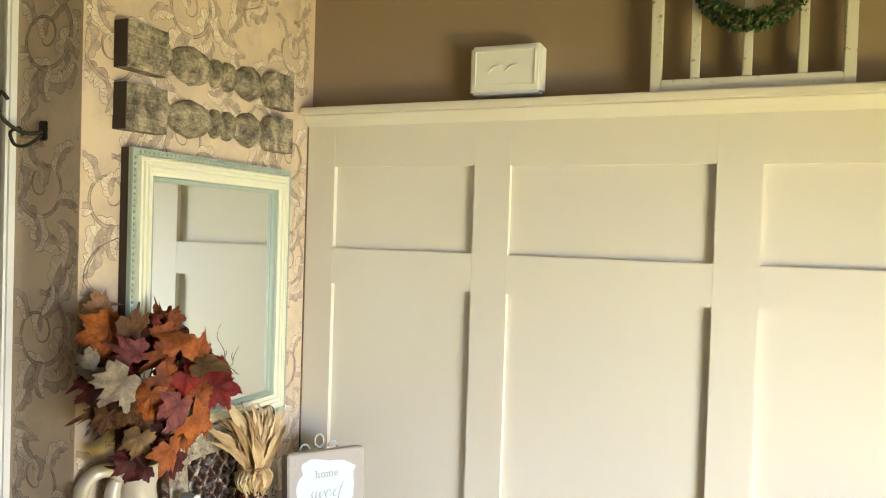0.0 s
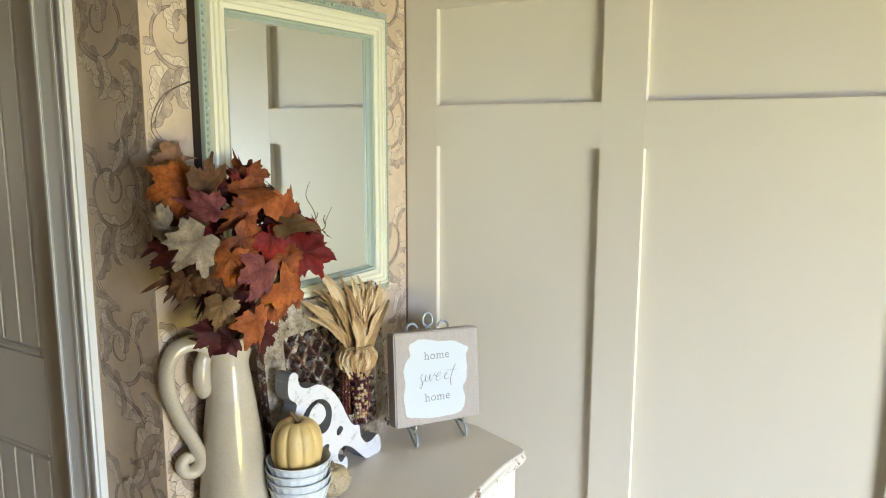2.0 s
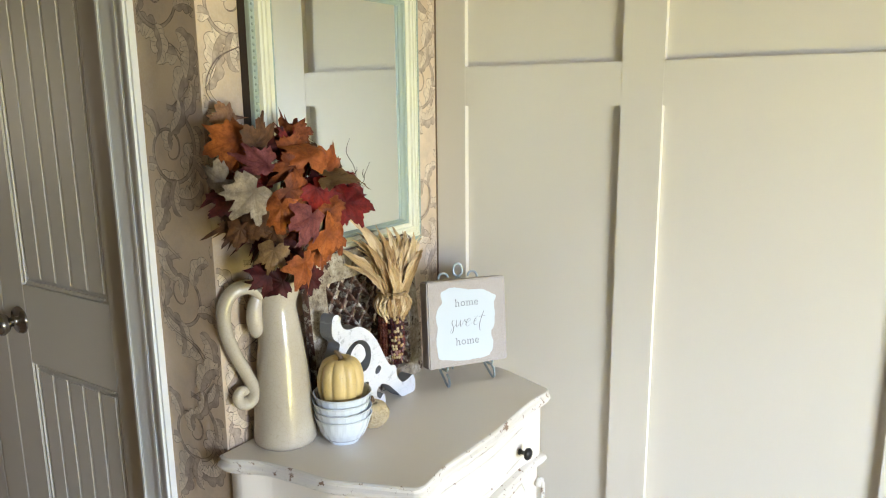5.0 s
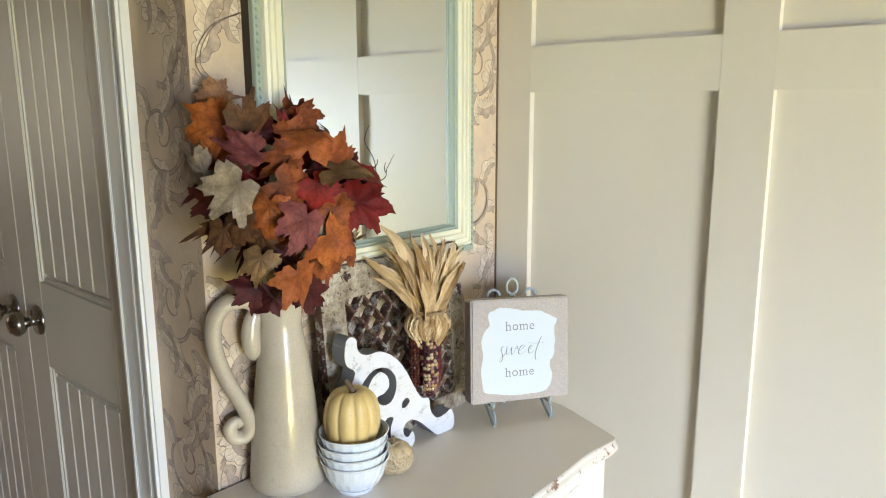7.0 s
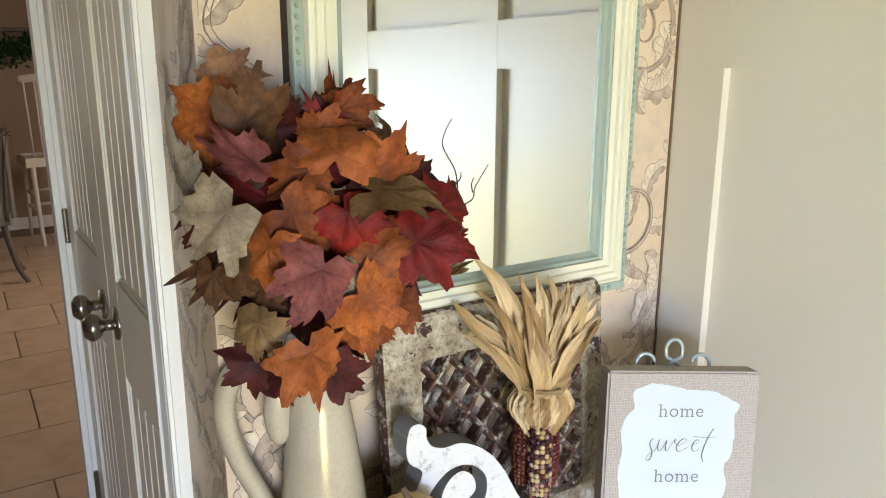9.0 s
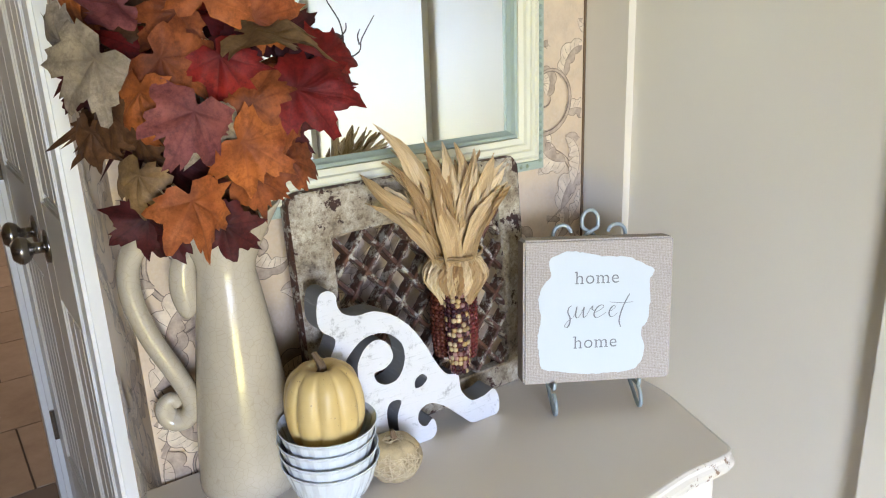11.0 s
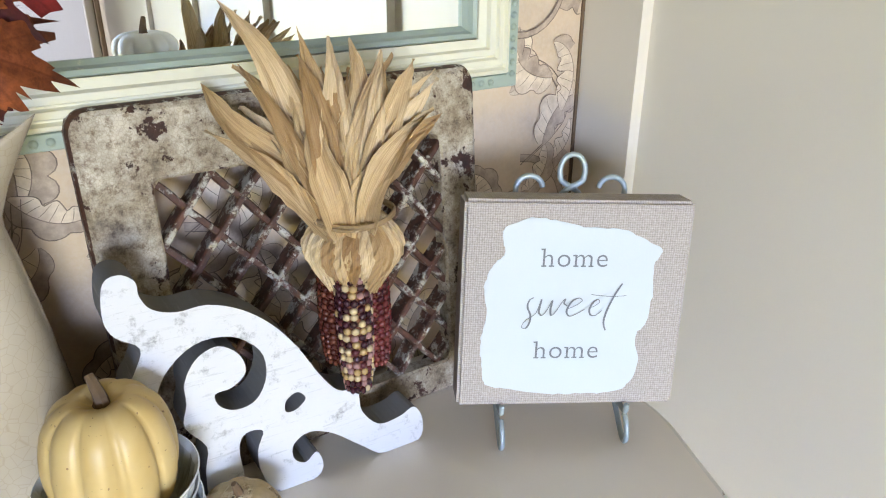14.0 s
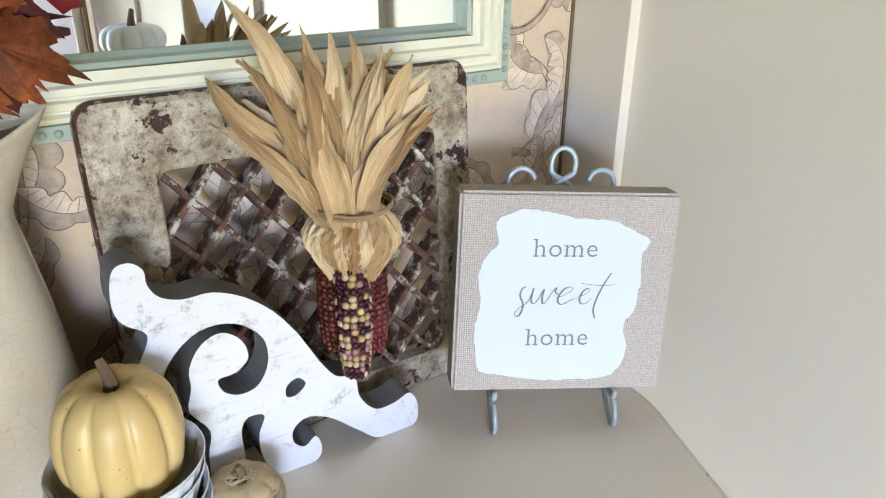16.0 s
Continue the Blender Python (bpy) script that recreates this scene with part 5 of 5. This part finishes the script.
maple_leaf(-0.060, -0.051, 0.030, 0.039, -112, "brown", 20, -20, 0.22, 21)
maple_leaf(-0.021, 0.044, 0.048, 0.036, -140, "rust", 0, 0, 0.28, 22)
maple_leaf(0.025, 0.017, 0.040, 0.036, -151, "maroon", 0, 0, 0.34, 23)
maple_leaf(-0.064, -0.080, 0.032, 0.036, -112, "tan", 10, -20, 0.40, 24)
maple_leaf(0.009, 0.008, 0.057, 0.039, -60, "red", 5, 5, 0.22, 25)
maple_leaf(0.049, -0.042, 0.029, 0.041, -27, "orange", 20, 10, 0.28, 26)
maple_leaf(-0.087, 0.131, -0.034, 0.036, 57, "peach", 0, 0, 0.34, 27)
maple_leaf(-0.115, 0.036, -0.005, 0.036, -163, "beige", 10, -30, 0.40, 28)
maple_leaf(-0.039, 0.083, 0.006, 0.036, 61, "maroon", 0, 0, 0.22, 29)
maple_leaf(-0.010, 0.077, 0.011, 0.036, 13, "rust", 0, 0, 0.28, 30)
maple_leaf(0.062, 0.030, 0.003, 0.036, 34, "maroon", 0, 0, 0.34, 31)
maple_leaf(0.024, -0.089, 0.006, 0.036, -31, "rust", 0, 10, 0.40, 32)
maple_leaf(-0.005, -0.128, 0.011, 0.036, -41, "maroon", 0, 10, 0.22, 33)
maple_leaf(0.092, -0.019, 0.000, 0.036, 15, "red", 0, 10, 0.28, 34)
maple_leaf(0.056, -0.076, 0.005, 0.036, -22, "rust", 0, 10, 0.34, 35)
maple_leaf(-0.100, -0.040, 0.000, 0.036, -112, "brown", 20, -30, 0.40, 36)
maple_leaf(-0.064, -0.115, -0.000, 0.036, -150, "maroon", 0, 0, 0.22, 37)
maple_leaf(0.013, 0.100, -0.007, 0.036, 13, "rust", 0, 0, 0.28, 38)

# filler leaves set back; mostly dark tones stand in for the inner shade
rs = random.Random(77)
for i in range(46):
    a = rs.uniform(0, 360)
    q = rs.uniform(0.2, 1.0) ** 0.6
    u, v = -0.005 + 0.100 * q * math.cos(radians(a)), 0.000 + 0.100 * q * math.sin(radians(a))
    w = 0.025 * (1 - q * q) + rs.uniform(-0.050, -0.012)
    tone = rs.choice(("rust", "brown", "maroon", "maroon", "red", "brown", "rust", "maroon"))
    maple_leaf(u, v, w, rs.uniform(0.034, 0.046), a + rs.uniform(-50, 50), tone, rs.uniform(-45, 45), rs.uniform(-45, 45), rs.uniform(0.2, 0.6), 60 + i)

mouth = JUG + Vector((0.004, 0.008, 0.300))
rs = random.Random(31)
for i in range(16):
    u, v = rs.uniform(-0.07, 0.055), rs.uniform(-0.04, 0.050)
    end = B_O + B_R * u + B_U * v + B_W * rs.uniform(0.0, 0.030)
    s = mouth + Vector((rs.uniform(-0.015, 0.015), rs.uniform(-0.015, 0.015), -0.12))
    mid = (mouth * 0.45 + end * 0.55) + Vector((rs.uniform(-0.015, 0.015), rs.uniform(-0.015, 0.015), -0.01))
    part("stem", tube(spline([s, mouth + (s - mouth) * 0.1, mid, end], 5), 0.0016, 6), stem_brown, bouquet, smooth=True)
for pts in ([(0.070, 0.000, -0.01), (0.118, 0.012, -0.01), (0.124, 0.040, -0.01), (0.112, 0.067, -0.01), (0.115, 0.082, -0.01), (0.122, 0.094, -0.01)], [(0.080, 0.0, -0.01), (0.134, 0.012, -0.01), (0.143, 0.028, -0.01), (0.157, 0.049, -0.01)], [(0.122, 0.030, -0.01), (0.128, 0.036, -0.01), (0.129, 0.043, -0.01)], [(0.140, 0.022, -0.01), (0.139, 0.030, -0.01), (0.142, 0.037, -0.01)]):
    part("twig", tube(spline([B_O + B_R * a + B_U * b + B_W * c for a, b, c in pts], 5), lambda k: 0.0009 - 0.0005 * k, 6), twig_dark, bouquet, "thin dark twig", smooth=True)


# ---- on and above the ledge ----
def chime():
    t = thing("door_chime", (-0.80, BACK_Y, 1.885), "white moulded plastic door chime on the wall", "door chime")
    x0, x1, z0, z1, y = -0.870, -0.700, 1.886, 1.998, 1.800
    part("cover", box(x0, x1, y, BACK_Y - 0.0006, z0, z1), trim_white, t, bevel=0.006)
    for bx in ((x0 + 0.012, x1 - 0.012, z0 + 0.018, z0 + 0.021), (x0 + 0.012, x1 - 0.012, z1 - 0.015, z1 - 0.012), (x0 + 0.012, x0 + 0.015, z0 + 0.0212, z1 - 0.0152), (x1 - 0.015, x1 - 0.012, z0 + 0.0212, z1 - 0.0152)):
        part("raised_line", box(bx[0], bx[1], y - 0.002, y + 0.001, bx[2], bx[3]), trim_white, t, bevel=0.0008)
    for k in range(2):
        part("scroll", tube(spline([(x0 + 0.045 + 0.04 * k, y - 0.0005, z0 + 0.05), (x0 + 0.06 + 0.04 * k, y - 0.001, z0 + 0.062), (x0 + 0.075 + 0.04 * k, y - 0.0005, z0 + 0.064)], 4), 0.002, 6), trim_white, t)


chime()


def old_sash():
    t = thing("old_window_sash", (-0.27, 1.80, 1.876), "salvaged white window sash, chipped paint, standing on the ledge", "window frame")
    x0, x1, z0, z1, ya, yb = -0.462, -0.078, 1.8725, 2.40, 1.800, 1.830
    part("stile", box(x0, x0 + 0.022, ya, yb, z0, z1), sash_white, t, bevel=0.002)
    part("stile", box(x1 - 0.022, x1, ya, yb, z0, z1), sash_white, t, bevel=0.002)
    part("bottom_rail", box(x0 + 0.0222, x1 - 0.0222, ya, yb, z0, z0 + 0.026), sash_white, t, bevel=0.002)
    part("top_rail", box(x0 + 0.0222, x1 - 0.0222, ya, yb, z1 - 0.026, z1), sash_white, t, bevel=0.002)
    for x in (-0.382, -0.281, -0.180):
        part("muntin", box(x, x + 0.018, ya + 0.003, yb - 0.003, z0 + 0.0262, z1 - 0.0262), sash_white, t, bevel=0.002)


old_sash()


def wreath():
    c = Vector((-0.268, 1.780, 2.096))
    t = thing("wreath", c, "small green boxwood wreath hanging on the sash", "wreath")
    R = 0.094
    part("ring", tube([c + Vector((R * math.cos(a), 0, R * math.sin(a))) for a in [2 * math.pi * k / 30 for k in range(31)]], 0.008, 6), stem_brown, t)
    r = random.Random(12)
    bm = bmesh.new()
    for i in range(3800):
        a, b, q = r.uniform(0, 2 * math.pi), r.uniform(0, 2 * math.pi), r.uniform(0.3, 1.0) ** 0.5 * 0.022
        p = c + Vector(((R + q * math.cos(b)) * math.cos(a), q * math.sin(b), (R + q * math.cos(b)) * math.sin(a)))
        if p.y > 1.797:
            p.y = 1.797
        d = Vector((r.gauss(0, 1), r.gauss(0, 1), r.gauss(0, 1))).normalized()
        s = d.orthogonal().normalized()
        ln, wd = r.uniform(0.007, 0.011), r.uniform(0.0025, 0.0042)
        v = [bm.verts.new(p + x) for x in (Vector(), d * ln * 0.5 + s * wd, d * ln, d * ln * 0.5 - s * wd)]
        bm.faces.new(v)
    tagged(part("foliage", bm, wreath_green, t, "small green leaves"), kind="stuff")


wreath()


def wall_hook():
    t = thing("coat_hook", (-1.420, JUT_Y, 1.72), "black wrought-iron scrolled hook on the wallpaper", "hook")
    x, y = -1.420, JUT_Y - 0.001
    part("plate", box(x - 0.010, x + 0.010, y - 0.005, y, 1.705, 1.740), black_iron, t, bevel=0.002)
    part("arm", tube(spline([(x, y - 0.004, 1.720), (x - 0.01, y - 0.03, 1.715), (x - 0.018, y - 0.06, 1.730), (x - 0.02, y - 0.078, 1.760), (x - 0.02, y - 0.068, 1.780), (x - 0.02, y - 0.056, 1.770)], 6), 0.0035, 8), black_iron, t, smooth=True)
    part("arm", tube(spline([(x, y - 0.004, 1.715), (x - 0.010, y - 0.025, 1.695), (x - 0.015, y - 0.045, 1.693), (x - 0.018, y - 0.052, 1.713), (x - 0.015, y - 0.038, 1.723), (x - 0.012, y - 0.032, 1.710)], 6), 0.003, 8), black_iron, t, smooth=True)


wall_hook()


# ---- stacked white pumpkins by the front door, seen in the mirror ----
def stand():
    t = thing("plant_stand", (0.25, 1.70, 0), "tall white painted pedestal stand", "stand")
    part("column", lathe([(0.11, 0.0), (0.11, 0.03), (0.06, 0.05), (0.045, 0.10), (0.04, 0.5), (0.05, 0.72), (0.10, 0.74), (0.10, 0.765)], 24, (0.25, 1.70, 0)), trim_white, t)


stand()
pumpkin("white_pumpkin", (0.25, 1.70, 0.766), 0.105, 0.11, 10, pumpkin_white, 0.045, "pale blue-white pumpkin under a smaller one", "stacked pumpkins")
pumpkin("white_pumpkin", (0.25, 1.70, 0.905), 0.088, 0.080, 10, pumpkin_white, 0.045, "pale blue-white pumpkin on top of the stack", "stacked pumpkins")


# ---- kitchen, seen past the closet ----
def side_chair(name, place, turn, label, wood, seat_mat, back_h, upholstered):
    t = thing(name, (*place, 0), label, "chair", turn=turn)
    m = t.matrix_world @ Matrix.Diagonal((1, 1, 1 if upholstered else 1.56, 1))

    def add(nm, bm, mt, **k):
        bm.transform(m)
        return part(nm, bm, mt, t, **k)
    for x in (-0.19, 0.19):
        add("front_leg", tube([(x, 0.19, 0.44), (x * 1.03, 0.20, 0.2), (x * 1.06, 0.21, 0)], lambda k: 0.021 - 0.007 * k, 10), wood, smooth=True)
        add("back_leg", tube(spline([(x, -0.17, 0.46), (x, -0.19, 0.30), (x, -0.23, 0.1), (x, -0.28, 0.0)], 4), lambda k: 0.022 - 0.006 * k, 10), wood, smooth=True)
    add("seat", box(-0.23, 0.23, -0.21, 0.23, 0.425, 0.48 if upholstered else 0.455), seat_mat, bevel=0.014)
    if upholstered:
        bm = box(-0.22, 0.22, -0.235, -0.175, 0.48, back_h)
        add("backrest", bm, seat_mat, bevel=0.02)
        for x in (-0.225, 0.225):
            add("back_post", tube(spline([(x, -0.20, 0.44), (x, -0.215, 0.7), (x, -0.25, back_h), (x * 1.0, -0.285, back_h + 0.03)], 4), 0.016, 10), wood, smooth=True)
    else:
        for i in range(6):
            x = -0.17 + 0.068 * i
            add("spindle", tube([(x, -0.18, 0.45), (x * 1.15, -0.24, back_h)], 0.008, 8), wood, smooth=True)
        add("top_rail", tube(spline([(-0.23, -0.22, back_h), (0, -0.27, back_h + 0.02), (0.23, -0.22, back_h)], 6), 0.02, 10), wood, smooth=True)
        for z in (0.18, 0.26):
            add("stretcher", tube([(-0.19, 0.2, z), (0.19, 0.2, z)], 0.010, 8), wood, smooth=True)
            add("stretcher", tube([(-0.19, -0.2, z), (-0.19, 0.2, z)], 0.010, 8), wood, smooth=True)
    return t


side_chair("upholstered_chair", (-6.4, 0.95), 180, "grey upholstered dining chair with dark curved legs", wood_dark, upholstery, 0.98, True)
side_chair("white_chair", (-7.6, 1.60), 95, "white painted spindle-back wooden counter chair", chair_white, chair_white, 0.86, False)


def shelf():
    t = thing("wall_shelf", (-8.2, 1.5, 1.62), "dark wooden wall shelf with brackets", "shelf")
    part("board", box(-8.198, -8.04, 0.9, 2.3, 1.74, 1.77), wood_dark, t, bevel=0.004)
    for y in (0.95, 1.7, 2.1):
        part("bracket", tube(spline([(-8.195, y, 1.59), (-8.15, y, 1.62), (-8.11, y, 1.70), (-8.07, y, 1.738)], 4), 0.008, 8), black_iron, t)
    g = thing("greenery_garland", (-8.12, 1.6, 1.6), "green leafy garland with orange pumpkins hung under the shelf", "garland")
    r = random.Random(3)
    bm = bmesh.new()
    for i in range(900):
        y = r.uniform(1.2, 2.0)
        p = Vector((-8.12 + r.gauss(0, 0.025), y, 1.62 + r.gauss(0, 0.05) - 0.05 * math.cos(y * 9)))
        d = Vector((r.gauss(0, 1), r.gauss(0, 1), r.gauss(0, 1))).normalized()
        s = d.orthogonal().normalized()
        v = [bm.verts.new(p + x) for x in (Vector(), d * 0.03 + s * 0.014, d * 0.06, d * 0.03 - s * 0.014)]
        bm.faces.new(v)
    tagged(part("foliage", bm, wreath_green, g), kind="stuff")


shelf()


# ---- printed scrolls of the wallpaper ----
class Paper:
    """Collects the print of one wall: pale leaves, shaded halves and dark lines, each a hair proud of the ground."""

    def __init__(self, to3d, u0, u1, v0, v1):
        self.to3d, self.lim = to3d, (u0, u1, v0, v1)
        self.bms = {"leaf": bmesh.new(), "shade": bmesh.new(), "line": bmesh.new()}
        self.base = {"shade": 0.0004, "leaf": 0.0004, "line": 0.00045}
        self.count = 0

    def strip(self, kind, left, right):
        u0, u1, v0, v1 = self.lim
        bm = self.bms[kind]
        lift = self.base[kind] + 0.00009 * (self.count % 26)
        for a, b, c, d in zip(left, right, right[1:], left[1:]):
            if all(u0 < p[0] < u1 and v0 < p[1] < v1 for p in (a, b, c, d)):
                bm.faces.new([bm.verts.new(self.to3d(p[0], p[1], lift)) for p in (a, b, c, d)])

    def line(self, pts, width):
        n = len(pts) - 1
        left, right = [], []
        for i, p in enumerate(pts):
            d = np.array(pts[min(i + 1, n)]) - np.array(pts[max(i - 1, 0)])
            d = d / (np.linalg.norm(d) + 1e-9)
            w = width * (0.35 + 0.65 * math.sin(math.pi * min(1, 0.08 + 0.9 * i / n)))
            left.append(np.array(p) + w * np.array((-d[1], d[0])))
            right.append(np.array(p) - w * np.array((-d[1], d[0])))
        self.strip("line", left, right)

    def acanthus(self, base, ang, length, curl, width, lobes=4):
        """A curling leaf with scalloped edges."""
        self.count += 1
        n = 26
        p, a = np.array(base, float), ang
        spine = []
        for i in range(n + 1):
            spine.append(p.copy())
            a += curl / n * (0.4 + 1.4 * i / n)
            p = p + length / n * np.array((math.cos(a), math.sin(a)))
        left, right = [], []
        for i, q in enumerate(spine):
            k = i / n
            d = spine[min(i + 1, n)] - spine[max(i - 1, 0)]
            d = d / (np.linalg.norm(d) + 1e-9)
            nn = np.array((-d[1], d[0]))
            saw = (k * lobes) % 1
            w = width * math.sin(math.pi * min(0.97, 0.10 + k * 0.87)) ** 0.8 * (0.62 + 0.55 * math.sin(math.pi * saw) ** 0.7)
            left.append(q + nn * w)
            right.append(q - nn * w * 0.8)
        self.strip("leaf", left, spine)
        self.strip("shade", spine, right)
        t = 0.00055
        self.line(left, t), self.line(right, t), self.line(spine, t * 0.8)
        for k in range(3, n - 2, 3):
            self.line([spine[k], spine[k + 1] * 0.5 + left[k + 1] * 0.5, left[min(n, k + 2)] * 0.9 + spine[k + 2] * 0.1], t * 0.6)

    def spiral(self, c, r0, turns, sense, start, width):
        self.count += 1
        pts = []
        for i in range(int(26 * turns) + 1):
            k = i / (26 * turns)
            r = r0 * (1 - k) ** 0.9 + 0.004
            a = start + sense * 2 * math.pi * turns * k
            pts.append(np.array((c[0] + r * math.cos(a), c[1] + r * math.sin(a))))
        outer = [p + (p - np.array(c)) * 0.12 for p in pts]
        self.strip("shade", outer, pts)
        self.line(pts, width), self.line(outer, width * 0.8)
        return pts

    def motif(self, u, v, s, sense):
        c = np.array((u, v))
        pts = self.spiral(c, 0.066 * s, 1.7, sense, math.pi / 2, 0.0008)
        for i in range(2, 32, 5):
            p = pts[i]
            out = p - c
            a = math.atan2(out[1], out[0]) + sense * 0.9
            self.acanthus(p, a, 0.072 * s, -sense * 1.7, 0.0155 * s, 3)
        self.acanthus(c + (0.0, 0.0), math.pi / 2 - sense * 0.6, 0.048 * s, sense * 2.2, 0.015 * s, 3)
        stem = spline([c + np.array((0, 0.066 * s)), c + np.array((-sense * 0.055, 0.110)) * s, c + np.array((-sense * 0.03, 0.165)) * s, c + np.array((sense * 0.045, 0.20)) * s, c + np.array((sense * 0.062, 0.250)) * s], 6)
        self.line(stem, 0.0010)
        self.line([p + np.array((0.007 * s, 0.002)) for p in stem], 0.0007)
        for k, (i, side) in enumerate(((3, 1), (7, -1), (11, 1), (15, -1), (19, 1), (22, -1))):
            d = np.array(stem[i + 1]) - np.array(stem[i])
            a = math.atan2(d[1], d[0]) + side * 0.75
            self.acanthus(stem[i], a, (0.100 - 0.005 * k) * s, -side * 1.9, 0.021 * s, 4)

    def fill(self, du, dv, s, seed):
        u0, u1, v0, v1 = self.lim
        for i in range(-1, int((u1 - u0) / du) + 2):
            for j in range(-2, int((v1 - v0) / dv) + 2):
                self.motif(u0 + (i + 0.35) * du, v0 + (j + (0.5 if i % 2 else 0)) * dv, s, 1 if (i + j) % 2 else -1)

    def done(self, wall):
        for kind, mt in (("shade", print_shade), ("leaf", print_leaf), ("line", print_line)):
            tagged(part("printed_" + kind, self.bms[kind], mt, wall), kind="stuff")


sheet = Paper(lambda u, v, h: Vector((CORNER_X + h, u, v)), JUT_Y + 0.001, PANEL_Y - 0.004, 0.55, TOP)
sheet.fill(0.185, 0.265, 1.02, 1)
sheet.done(west)
sheet = Paper(lambda u, v, h: Vector((u, JUT_Y - h, v)), -1.487, CORNER_X - 0.001, 0.3, TOP)
sheet.fill(0.185, 0.265, 1.02, 2)
sheet.done(west)


# ---- floor tiles, laid in running bond ----
tile_mesh = None
TILE = 0.455
count = 0
for i in range(-18, 3):
    for j in range(-2, 9):
        x = i * TILE * 1.0 + 0.1
        y = -0.3 + j * TILE + (TILE / 2 if i % 2 else 0)
        if x > 1.3 or x < -8.0 or y > 3.8 or (-2.95 < x < -1.0 and y > 0.9) or (x > -1.0 and y > 1.6):
            continue
        if tile_mesh is None:
            first = part("tile", box(-TILE / 2 + 0.003, TILE / 2 - 0.003, -TILE / 2 + 0.003, TILE / 2 - 0.003, -0.003, 0.0), floor_tile, floor, bevel=0.0012)
            tile_mesh = first.data
            ob = first
        else:
            ob = new("tile", tile_mesh)
            ob.parent = floor
        ob.matrix_basis = pose(x, y, 0)
